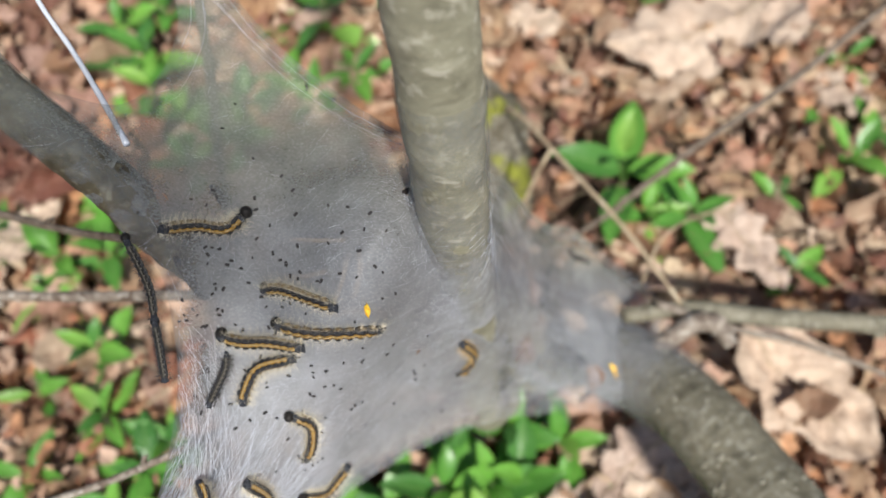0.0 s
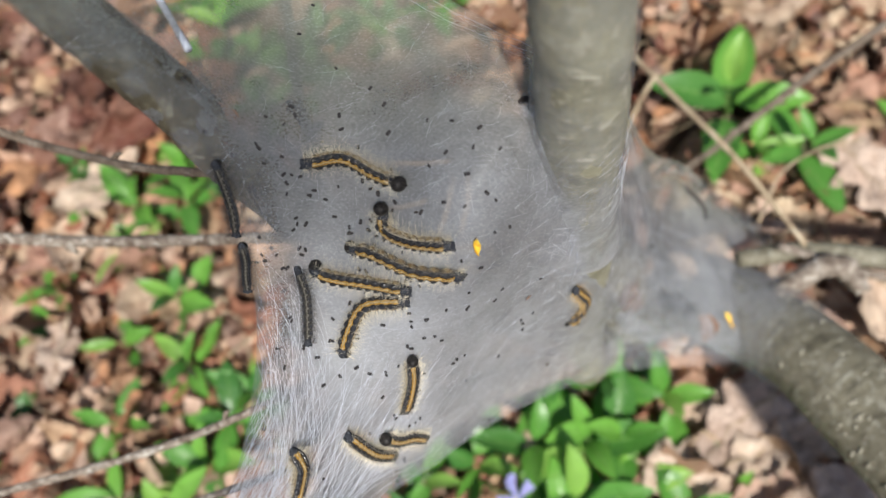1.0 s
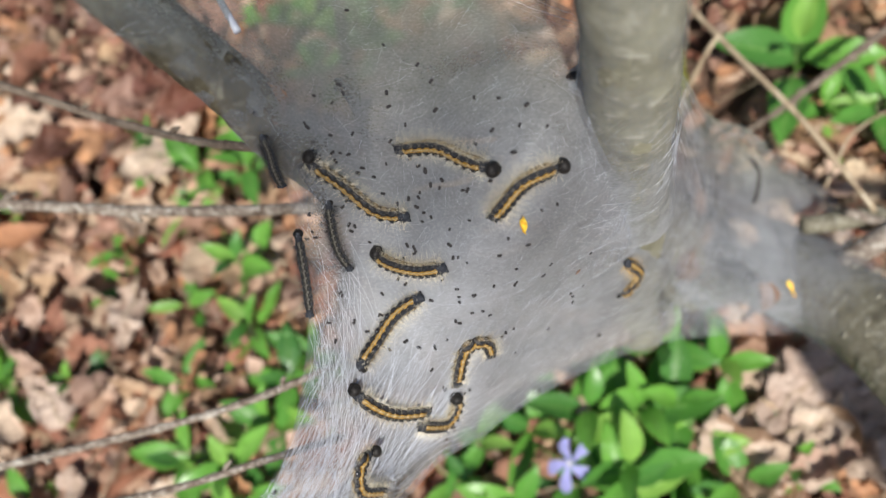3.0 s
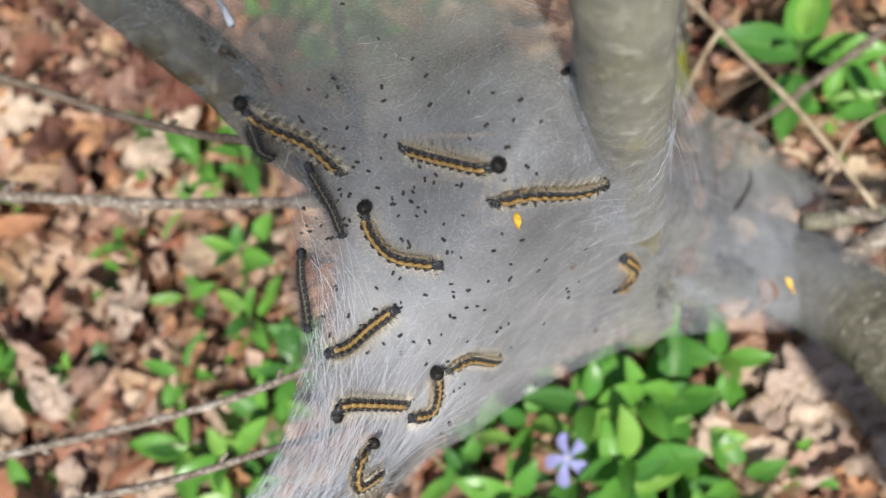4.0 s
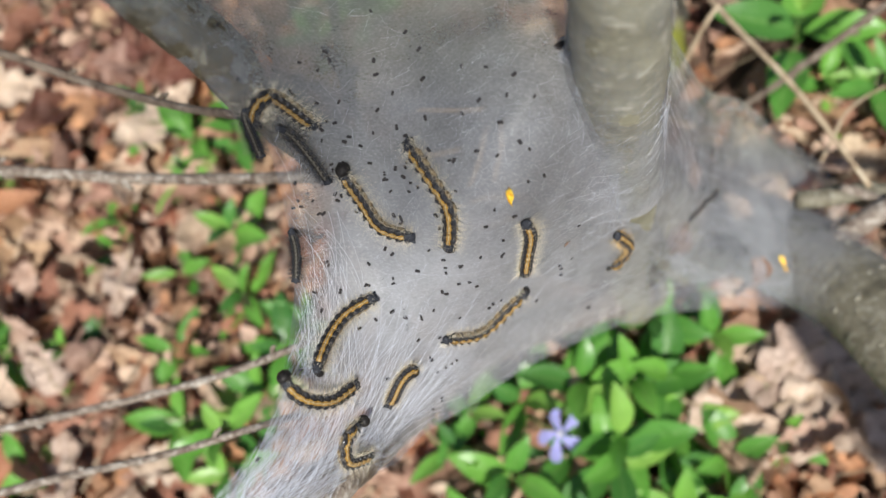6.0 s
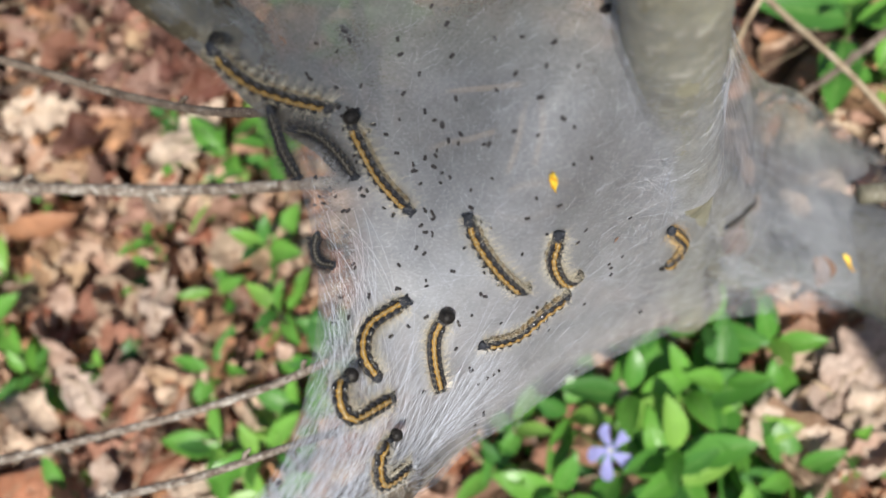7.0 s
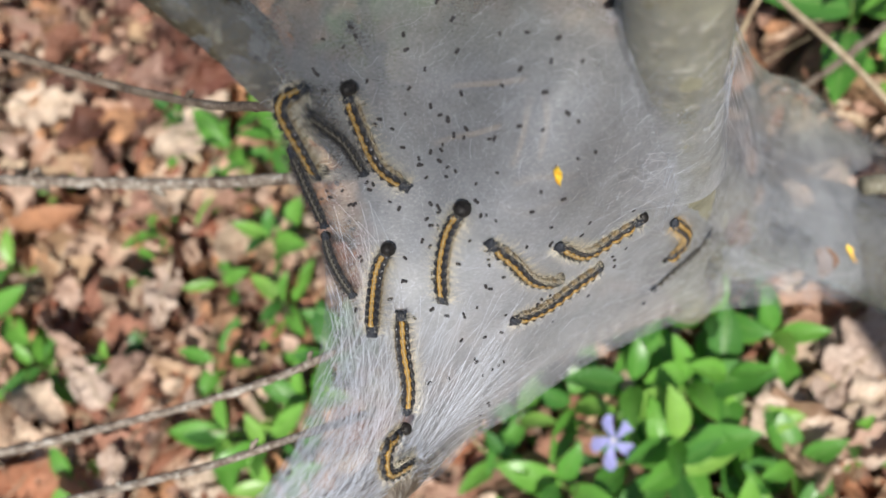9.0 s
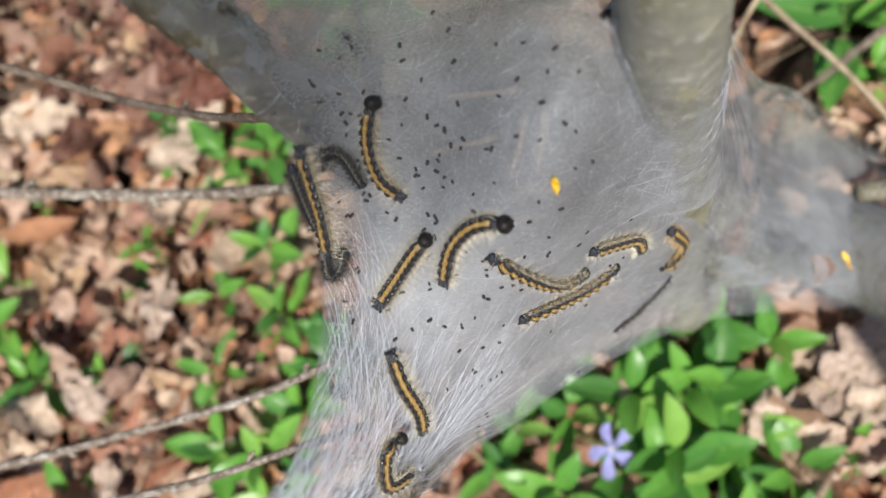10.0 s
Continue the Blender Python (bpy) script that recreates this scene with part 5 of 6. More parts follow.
def head_mesh():
    bm = bmesh.new()
    lobe_ball(bm, Matrix.Diagonal((0.0017, 0.0019, 0.0020, 1)), 16, 12)
    lobe_ball(bm, Matrix.Translation((0.0011, 0.0005, -0.0009)) @ Matrix.Diagonal((0.0006, 0.0004, 0.0005, 1)), 8, 6)
    lobe_ball(bm, Matrix.Translation((0.0011, -0.0005, -0.0009)) @ Matrix.Diagonal((0.0006, 0.0004, 0.0005, 1)), 8, 6)
    me = bpy.data.meshes.new("head")
    bm.to_mesh(me)
    bm.free()
    me.materials.append(MATS["caterpillar_head"])
    me.polygons.foreach_set("use_smooth", [True] * len(me.polygons))
    return me


BRIGHT = [segment_meshes("caterpillar_skin", 40 + i, i in (0, 2)) for i in range(3)]
DARK = [segment_meshes("caterpillar_dark", 50 + i, i in (0, 2), 0.64) for i in range(3)]
DUSTY = [segment_meshes("caterpillar_dusty", 60 + i, False, 0.8) for i in range(3)]
BUFF = [segment_meshes("caterpillar_skin", 70 + i, i == 2, 1.0, "hair_buff", 40) for i in range(3)]
HEAD = head_mesh()
LEAN = (-0.2, -0.3)      # the way their backs lean on the hanging silk


def spine_poses(ctrl, lift, lean, headup):
    """Poses in the nest's space of the middle, the head and each body ring, for four control points (u, v) in mm."""
    line = spline([(ctrl[2 * i] / 1000, ctrl[2 * i + 1] / 1000, 0) for i in range(4)], 10)
    pts = []
    for p in line:
        q, n = silk_point(p.x, p.y, lift)
        pts.append((q, n))
    run = [0.0]
    for (a, _), (b, _) in zip(pts, pts[1:]):
        run.append(run[-1] + (b - a).length)

    def at(s):
        s *= run[-1]
        k = 0
        while k < len(run) - 2 and run[k + 1] < s:
            k += 1
        f = (s - run[k]) / max(1e-9, run[k + 1] - run[k])
        return pts[k][0].lerp(pts[k + 1][0], f), pts[k][1]

    out = []
    for i in range(SEGMENTS + 1):
        s = 0.02 + 0.96 * i / SEGMENTS
        p, n = at(s)
        a, _ = at(max(0, s - 0.04))
        b, _ = at(min(1, s + 0.04))
        x = (a - b).normalized()
        z = (n * 0.25 + Vector((lean[0], lean[1], 0.75))).normalized()
        y = z.cross(x).normalized()
        z = x.cross(y)
        if i == 0:
            p = p + n * headup
        m4 = Matrix((x, y, z)).transposed().to_4x4()
        m4.translation = p
        out.append(m4)
    mid, n = at(0.5)
    return Matrix.Translation(mid), out


def build_caterpillar(ctrl, label, dark=False, lift=0.0012, lean=LEAN, headup=0.0006, group="caterpillars on the nest", head_size=1.0, hairy=True, dusty=False, buff=False):
    mid, rings = spine_poses(ctrl, lift, lean, headup)
    ob = thing("caterpillar", label, "caterpillar", group, at=NEST @ mid)
    kinds = BUFF if buff else DUSTY if dusty else DARK if dark else BRIGHT
    inv = mid.inverted()
    parts = []
    head = new("head", HEAD)
    head.parent = ob
    head.matrix_basis = inv @ rings[0]
    head.scale = (head_size, head_size, head_size)
    parts.append(head)
    for i in range(1, SEGMENTS + 1):
        body, tuft, darker = kinds[0 if i == 1 else 2 if i == SEGMENTS else 1]
        seg = new("segment", body)
        seg.parent = ob
        seg.matrix_basis = inv @ rings[i]
        for name, me in (("hair_tuft", tuft), ("dark_tuft", darker)) if hairy else ():
            h = new(name, me)
            h.parent = seg
        parts.append(seg)
    return ob, parts


def crawl(thing_and_parts, rows, lift, leans, headup, raised, step=0.25):
    """Keys the crawl: the body follows its spine from one row's shape to the next."""
    ob, parts = thing_and_parts
    times = [r[0] for r in rows]
    shapes = np.array([r[1:] for r in rows])
    slopes = np.gradient(shapes, np.array(times), axis=0)
    world_rows, part_rows = [], [[] for _ in parts]
    for k in range(int(round(10.0 / step)) + 1):
        t = k * step
        i = min(max(0, int(np.searchsorted(times, t, side="right")) - 1), len(times) - 2)
        h = times[i + 1] - times[i]
        s = (t - times[i]) / h
        ctrl = (2 * s ** 3 - 3 * s * s + 1) * shapes[i] + (s ** 3 - 2 * s * s + s) * h * slopes[i] + (3 * s * s - 2 * s ** 3) * shapes[i + 1] + (s ** 3 - s * s) * h * slopes[i + 1]
        f = min(1.0, max(0.0, (t - 4.5) / 4.5))
        lean = (leans[0] + (leans[2] - leans[0]) * f, leans[1] + (leans[3] - leans[1]) * f)
        mid, rings = spine_poses(list(ctrl), lift, lean, headup)
        tuck = 1.0 - float(np.interp(t, [r[0] for r in raised], [r[1] for r in raised]))
        rings[0] = rings[0] @ Matrix.Translation((-0.0019 * tuck, 0, -0.0017 * tuck))
        world_rows.append((t, NEST @ mid))
        inv = mid.inverted()
        for rows_of, m4 in zip(part_rows, rings):
            rows_of.append((t, inv @ m4))
    walk(ob, world_rows)
    for p, rows_of in zip(parts, part_rows):
        walk(p, rows_of)


STILL_ONE = build_caterpillar((60.6, -14.1, 65.4, -9.8, 66.2, -4.9, 57.1, -0.9), "short pale orange caterpillar resting still on the silk", lift=0.0014, lean=(0.9, -0.2), headup=-0.0010, head_size=0.55, buff=True)
INSIDE = [(-27.0, 44.0, -24.5, 40.5, -22.6, 37.0, -21.5, 34.0), (-35.5, 22.5, -33.5, 18.5, -31.5, 15.0, -29.0, 12.0), (-6.5, 28.8, -1.4, 28.2, 3.3, 27.5, 7.2, 27.1), (9.7, 22.0, 9.1, 18.3, 8.3, 14.6, 6.9, 10.5), (13.4, 21.5, 14.0, 17.8, 13.5, 14.7, 12.8, 11.6), (-20.1, 39.0, -22.1, 35.9, -21.9, 32.2, -21.2, 28.6),
          (-32.8, 35.4, -31.8, 33.2, -30.7, 30.9, -29.4, 28.1), (-11.0, 16.6, -6.3, 17.7, -1.8, 17.7, 2.1, 18.1), (6.9, 5.5, 10.9, 6.4, 15.7, 6.6, 20.9, 7.2), (-25.6, 0.4, -23.1, -2.3, -20.5, -5.1, -16.5, -8.0), (-29.6, 34.6, -26.4, 31.9, -24.3, 27.9, -24.0, 24.3), (3.9, 1.6, 8.9, -0.4, 13.9, 0.1, 19.1, 1.9)]
for i, ctrl in enumerate(INSIDE):
    build_caterpillar(ctrl, "caterpillar resting inside, dimly seen through the silk", lift=-0.0016 if i in (0, 1, 5, 6, 9, 10) else -0.0021, group="caterpillars inside the nest", head_size=0.4, hairy=False, dusty=i not in (0, 1, 5, 6, 9, 10), dark=i in (0, 1, 5, 6, 9, 10))


def motions():
    """All that moves: the caterpillars crawling over the silk (u, v in mm: head, two along the body, tail)."""
    CRAWL_TOP = [
        (0, -17.4, 36.8, -23.5, 31.9, -31.4, 31.8, -39.3, 29.9),
        (0.5, -4.9, 27.0, -11.1, 30.3, -19.9, 30.6, -28.6, 29.3),
        (1, 0.4, 22.5, -6.2, 26.1, -14.5, 30.5, -24.0, 29.2),
        (1.5, 1.9, 31.0, -0.7, 26.9, -9.0, 27.7, -19.2, 29.2),
        (2, 6.6, 27.9, 1.0, 27.5, -7.3, 27.6, -15.6, 28.3),
        (2.2, 7.2, 23.6, 1.0, 26.9, -6.4, 28.5, -15.3, 28.3),
        (3.5, 12.0, 20.6, 6.6, 20.3, -1.0, 24.0, -10.4, 26.6),
        (4, 12.7, 19.8, 8.4, 19.5, -0.0, 22.3, -9.6, 26.0),
        (4.5, 5.3, 13.8, 2.7, 19.7, -1.9, 24.1, -10.6, 25.6),
        (5, 9.7, 7.1, 3.7, 9.3, -0.2, 18.3, -8.3, 25.8),
        (5.5, 5.7, 2.0, 3.5, 9.3, -0.6, 17.4, -8.3, 25.3),
        (6.8, 6.9, -16.2, 4.7, -7.6, 0.9, -1.1, -1.6, 6.6),
        (7, 11.9, -16.7, 5.8, -10.6, 1.7, -4.1, -0.5, 1.8),
        (7.5, 19.9, -17.0, 12.2, -13.1, 6.9, -7.1, 2.3, -4.0),
        (8, 26.9, -14.2, 20.4, -17.6, 10.6, -12.8, 2.8, -5.5),
        (8.5, 18.7, -19.3, 12.5, -13.8, 7.3, -9.1, 2.6, -5.6),
        (9, 20.9, -16.4, 12.5, -14.8, 7.2, -9.4, 2.5, -5.2),
        (9.5, 27.4, -12.8, 20.3, -15.7, 11.5, -13.4, 3.6, -6.2),
        (10, 30.2, -12.1, 20.4, -14.4, 11.4, -11.3, 3.1, -6.1),
    ]
    CRAWL_MIDDLE = [
        (0, -14.1, 14.5, -7.4, 15.0, 0.8, 11.9, 7.7, 9.2),
        (0.5, -9.9, 19.2, -5.0, 13.2, 1.7, 10.7, 10.1, 8.9),
        (1, -4.2, 18.4, -3.6, 13.0, 2.3, 9.8, 10.2, 8.7),
        (1.5, 4.2, 21.1, 0.3, 18.2, 1.4, 11.3, 9.9, 8.9),
        (2, 11.9, 16.8, 4.8, 15.8, 2.5, 11.3, 8.7, 8.1),
        (2.2, 14.5, 17.6, 5.4, 15.6, 3.7, 10.6, 9.5, 7.9),
        (3.5, 30.6, 21.3, 23.7, 17.6, 16.5, 14.3, 10.1, 12.0),
        (4, 39.5, 17.8, 29.4, 15.2, 18.8, 13.9, 11.1, 12.1),
        (4.5, 36.4, 9.0, 27.7, 10.5, 18.8, 12.3, 11.0, 12.9),
        (5, 33.7, 2.3, 26.1, 6.0, 19.8, 8.8, 13.9, 11.2),
        (5.5, 27.3, -7.4, 28.3, -2.4, 24.9, 3.6, 19.0, 6.8),
        (6.8, 26.4, -14.7, 18.8, -11.7, 17.2, -6.6, 19.5, -2.0),
        (7, 28.8, -13.1, 22.6, -14.1, 18.1, -8.5, 18.5, -2.0),
        (7.5, 36.1, -8.4, 29.3, -12.9, 21.3, -9.9, 18.3, -4.4),
        (8, 39.0, -2.6, 35.0, -8.5, 26.2, -10.7, 19.1, -6.3),
        (8.5, 43.8, 0.4, 36.0, -4.3, 26.1, -10.1, 18.6, -6.8),
        (9, 45.9, 1.8, 36.7, -4.0, 26.7, -8.9, 18.4, -6.4),
        (9.5, 47.5, -1.9, 38.2, -5.5, 28.7, -8.8, 19.6, -6.5),
        (10, 47.8, -7.3, 44.5, -3.2, 37.6, -3.8, 29.5, -5.8),
    ]
    CRAWL_LONG = [
        (0, -10.7, 5.3, -0.7, 2.6, 8.8, 2.4, 20.2, 3.5),
        (0.5, -10.0, 10.5, -1.7, 4.6, 8.4, 2.2, 18.5, 3.2),
        (1, -15.3, 9.1, -7.8, 8.0, 2.5, 3.3, 12.9, 2.2),
        (1.5, -19.4, 10.5, -10.4, 8.5, -0.4, 5.1, 8.6, 2.5),
        (2, -22.3, 16.3, -14.9, 10.1, -5.1, 6.1, 4.1, 2.5),
        (2.2, -25.9, 16.8, -18.0, 11.5, -7.8, 6.3, 2.0, 3.7),
        (3.5, -41.3, 30.2, -34.3, 25.1, -26.8, 19.8, -19.3, 16.4),
        (4, -46.9, 33.5, -41.8, 29.9, -33.4, 26.5, -26.5, 20.8),
        (4.5, -50.6, 34.8, -44.7, 31.7, -36.3, 28.6, -28.4, 24.3),
        (5, -42.0, 25.8, -45.2, 27.3, -39.7, 30.3, -30.0, 24.4),
        (5.5, -38.1, 21.0, -42.6, 24.2, -38.5, 30.6, -30.4, 24.8),
        (6.8, -49.6, 34.7, -44.8, 30.1, -39.4, 28.4, -30.9, 26.1),
        (7, -51.2, 35.9, -45.6, 29.8, -39.1, 27.4, -31.3, 26.1),
        (7.5, -50.4, 33.7, -45.8, 31.0, -39.4, 29.2, -33.5, 27.1),
        (8, -42.7, 24.3, -46.4, 27.3, -41.7, 29.5, -32.9, 26.7),
        (8.5, -37.6, 16.5, -42.8, 22.9, -40.8, 29.2, -34.4, 27.2),
        (9, -36.0, 9.4, -38.6, 16.4, -41.2, 24.0, -37.4, 27.8),
        (9.5, -36.5, -1.5, -36.6, 6.0, -37.9, 14.0, -39.0, 21.4),
        (10, -35.6, -7.3, -36.2, 3.2, -37.0, 10.6, -38.0, 18.1),
    ]
    CRAWL_CLIMBER = [
        (0, -27.9, 2.2, -19.1, -0.3, -10.7, -0.5, -1.5, -1.8),
        (0.5, -24.8, 4.1, -16.8, 1.3, -8.1, -0.5, 1.4, -1.3),
        (1, -25.1, 4.9, -18.0, 2.0, -7.9, 0.3, 0.8, -1.3),
        (1.5, -23.2, 6.7, -18.8, 2.6, -10.4, -0.4, 0.2, -1.1),
        (2, -24.4, 7.2, -18.5, 1.7, -10.0, -1.3, -1.0, -2.3),
        (2.2, -24.0, 2.8, -16.7, 0.3, -9.2, -2.0, -2.0, -2.2),
        (3.5, -20.0, 8.3, -17.3, 1.7, -9.9, -1.5, -1.5, -1.6),
        (4, -21.2, 13.2, -19.3, 6.0, -12.7, -0.4, -1.5, -2.1),
        (4.5, -23.4, 3.8, -18.2, 5.3, -12.3, 0.9, -2.0, -2.0),
        (5, -21.5, -4.6, -20.9, 1.5, -12.9, 0.8, -2.6, -2.2),
        (5.5, -24.3, 7.1, -19.8, 2.7, -12.4, -0.6, -3.1, -2.3),
        (6.8, -26.8, 24.5, -22.5, 17.2, -20.0, 9.0, -13.6, 2.5),
        (7, -27.6, 25.1, -24.9, 18.8, -21.4, 11.8, -14.5, 4.1),
        (7.5, -30.3, 27.5, -26.3, 20.7, -22.9, 12.2, -16.7, 6.2),
        (8, -31.2, 28.6, -27.2, 22.6, -23.3, 15.2, -16.4, 7.5),
        (8.5, -31.4, 29.2, -27.7, 23.1, -23.7, 14.8, -17.7, 8.3),
        (9, -29.0, 29.7, -26.6, 21.8, -23.2, 13.4, -17.0, 8.4),
        (9.5, -15.5, 20.4, -22.3, 21.1, -24.1, 15.6, -16.6, 8.1),
        (10, -22.3, 29.1, -24.1, 21.2, -22.4, 13.3, -17.6, 8.6),
    ]
    CRAWL_CURVED = [
        (0, -19.4, -20.6, -18.2, -14.7, -14.0, -8.0, -4.0, -5.1),
        (0.5, -16.9, -19.0, -13.7, -10.7, -9.0, -6.0, 0.7, -4.2),
        (1, -16.7, -20.1, -13.9, -11.9, -9.4, -5.4, 0.3, -4.1),
        (1.5, -14.8, -22.7, -13.7, -12.8, -9.7, -7.1, -0.1, -4.8),
        (2, -19.5, -24.1, -16.2, -18.4, -12.1, -10.3, -3.0, -6.8),
        (2.2, -20.9, -25.2, -16.8, -18.2, -12.2, -9.8, -4.1, -6.6),
        (3.5, -28.8, -29.1, -23.7, -24.8, -17.9, -18.4, -11.0, -12.4),
        (4, -32.3, -26.0, -26.4, -25.0, -20.4, -19.8, -13.8, -14.7),
        (4.5, -32.7, -31.2, -28.4, -26.2, -21.7, -20.2, -14.2, -15.7),
        (5, -28.1, -35.3, -27.7, -27.8, -24.0, -22.6, -16.2, -17.6),
        (5.5, -31.1, -35.6, -28.3, -28.9, -24.6, -22.8, -16.5, -17.4),
        (6.8, -26.2, -37.1, -28.4, -29.3, -25.5, -23.2, -18.2, -18.3),
        (7, -23.6, -36.8, -27.3, -30.0, -25.8, -23.4, -17.4, -17.7),
        (7.5, -16.1, -38.0, -24.1, -31.4, -24.1, -22.2, -17.3, -18.1),
        (8, -14.4, -41.1, -19.6, -34.0, -21.5, -26.4, -17.4, -18.4),
        (8.5, -20.7, -45.6, -17.9, -39.7, -21.0, -29.2, -19.5, -21.0),
        (9, -20.8, -48.7, -19.9, -40.0, -20.5, -31.4, -20.3, -23.2),
        (9.5, -14.9, -46.0, -19.5, -44.7, -19.9, -35.4, -20.8, -24.6),
        (10, -17.1, -53.1, -17.4, -45.5, -20.6, -36.9, -22.5, -30.0),
    ]
    CRAWL_EDGE = [
        (0, -6.5, -22.1, 0.4, -25.5, 1.0, -32.5, -0.9, -38.4),
        (0.5, -3.0, -19.4, 1.8, -24.4, 2.1, -30.1, 0.2, -35.2),
        (1, 1.6, -19.0, 2.1, -24.4, 1.4, -29.7, -0.1, -35.3),
        (1.5, 9.7, -21.3, 6.0, -25.3, 2.2, -29.2, 0.5, -36.6),
        (2, 17.4, -22.4, 10.0, -24.6, 3.7, -28.3, 0.8, -36.2),
        (2.2, 17.7, -22.9, 10.0, -23.4, 3.4, -26.7, 0.4, -35.9),
        (3.5, 10.5, -32.6, 10.1, -26.5, 4.2, -26.5, 0.6, -35.5),
        (4, 17.3, -32.3, 13.2, -32.4, 6.2, -30.0, -0.2, -33.0),
        (4.5, 23.7, -23.7, 18.9, -29.2, 9.6, -30.5, 0.2, -31.8),
        (5, 20.7, -22.4, 18.9, -27.6, 10.9, -30.8, 1.7, -31.1),
        (5.5, 25.8, -16.6, 20.7, -25.0, 11.7, -30.7, 1.5, -30.9),
        (6.8, 27.0, -18.2, 19.2, -21.6, 11.2, -29.3, 0.9, -30.5),
        (7, 26.3, -16.9, 18.3, -22.2, 9.9, -28.6, 0.6, -30.0),
        (7.5, 28.1, -16.2, 19.9, -23.1, 11.7, -29.0, 1.3, -30.7),
        (8, 27.7, -18.0, 18.6, -23.2, 10.6, -28.1, 2.2, -29.7),
        (8.5, 30.5, -12.4, 22.5, -20.6, 12.6, -26.3, 3.1, -28.8),
        (9, 35.3, -11.9, 26.5, -17.1, 16.5, -23.6, 7.6, -26.1),
        (9.5, 40.6, -9.0, 30.1, -14.4, 20.2, -20.6, 10.6, -23.4),
        (10, 42.0, -9.9, 31.2, -16.4, 20.3, -20.2, 10.5, -23.1),
    ]
    CRAWL_LOWER = [
        (0, -2.8, -52.9, 5.8, -54.1, 10.9, -49.6, 14.0, -45.6),
        (0.5, -4.0, -46.5, 1.8, -48.8, 7.2, -48.3, 10.8, -45.1),
        (1, -6.7, -42.7, -2.1, -45.2, 2.4, -45.5, 6.7, -47.3),
        (1.5, -9.5, -42.0, -4.7, -43.9, 0.3, -46.2, 4.7, -46.9),
        (2, -15.8, -40.6, -10.2, -42.8, -3.9, -45.1, 2.0, -46.6),
        (2.2, -19.4, -38.6, -14.0, -41.3, -7.9, -43.1, -1.1, -45.3),
        (3.5, -29.1, -34.2, -24.7, -37.9, -18.3, -41.9, -10.2, -42.9),
        (4, -29.0, -42.0, -27.3, -38.4, -20.4, -39.5, -12.2, -41.9),
        (4.5, -32.2, -44.7, -29.2, -41.8, -24.0, -39.4, -15.7, -39.5),
        (5, -33.3, -47.0, -30.0, -44.5, -25.2, -41.0, -18.2, -38.2),
        (5.5, -38.0, -39.3, -33.1, -41.6, -27.6, -41.8, -21.3, -40.0),
        (6.8, -32.3, -32.8, -32.1, -37.9, -28.4, -42.8, -22.5, -40.1),
        (7, -29.8, -33.6, -31.8, -36.5, -29.4, -42.3, -22.1, -40.5),
        (7.5, -29.9, -27.5, -29.7, -34.1, -28.4, -40.4, -23.6, -44.2),
        (8, -27.3, -18.6, -28.9, -24.4, -28.3, -31.1, -26.5, -38.7),
        (8.5, -29.6, -9.6, -27.9, -16.5, -27.1, -24.6, -27.1, -31.0),
        (9, -22.0, -5.8, -25.1, -11.9, -26.6, -20.1, -27.1, -26.6),
        (9.5, -13.6, -4.0, -19.0, -8.0, -23.0, -13.2, -25.0, -19.7),
        (10, -11.0, -1.6, -15.0, -5.5, -20.3, -12.1, -24.4, -17.5),
    ]
    CRAWL_TURNER = [
        (0, -11.2, -54.8, -12.8, -50.7, -14.3, -47.0, -18.7, -42.5),
        (0.5, -5.7, -50.9, -9.9, -51.1, -12.2, -44.0, -16.3, -38.8),
        (1, -2.0, -50.5, -8.7, -47.9, -13.2, -43.4, -16.2, -39.9),
        (1.5, 0.6, -54.4, -3.8, -51.5, -7.8, -48.4, -12.5, -43.7),
        (2, 4.3, -49.7, -0.4, -53.2, -7.9, -49.2, -13.1, -43.7),
        (2.2, 5.3, -45.7, 0.8, -50.0, -5.4, -50.0, -11.9, -45.4),
        (3.5, -3.6, -37.8, -1.6, -43.1, -4.3, -48.7, -10.7, -47.6),
        (4, -4.1, -32.3, -3.9, -40.2, -6.0, -46.6, -11.3, -46.6),
        (4.5, -3.5, -28.5, -3.9, -36.8, -6.5, -43.1, -11.3, -46.0),
        (5, -9.8, -45.8, -3.5, -43.8, -7.0, -37.9, -14.3, -37.7),
        (5.5, -8.1, -46.9, -5.2, -43.6, -10.2, -41.6, -17.7, -45.9),
        (6.8, -8.4, -24.0, -12.5, -28.4, -12.2, -35.3, -9.9, -43.1),
        (7, -7.6, -20.2, -11.2, -25.9, -12.0, -32.3, -11.2, -40.6),
        (7.5, -7.8, -14.8, -9.9, -21.5, -10.7, -29.0, -10.7, -36.6),
        (8, -6.5, -6.4, -9.4, -12.0, -10.6, -20.3, -10.3, -28.3),
        (8.5, -6.0, 0.1, -8.1, -6.0, -10.0, -15.7, -10.4, -22.9),
        (9, -2.3, 3.2, -6.6, -2.9, -9.1, -10.9, -9.8, -18.7),
        (9.5, 1.8, 4.1, -3.1, 2.7, -6.0, -3.9, -8.3, -13.3),
        (10, 6.9, 1.9, 0.1, 1.0, -5.3, -3.8, -8.1, -11.8),
    ]
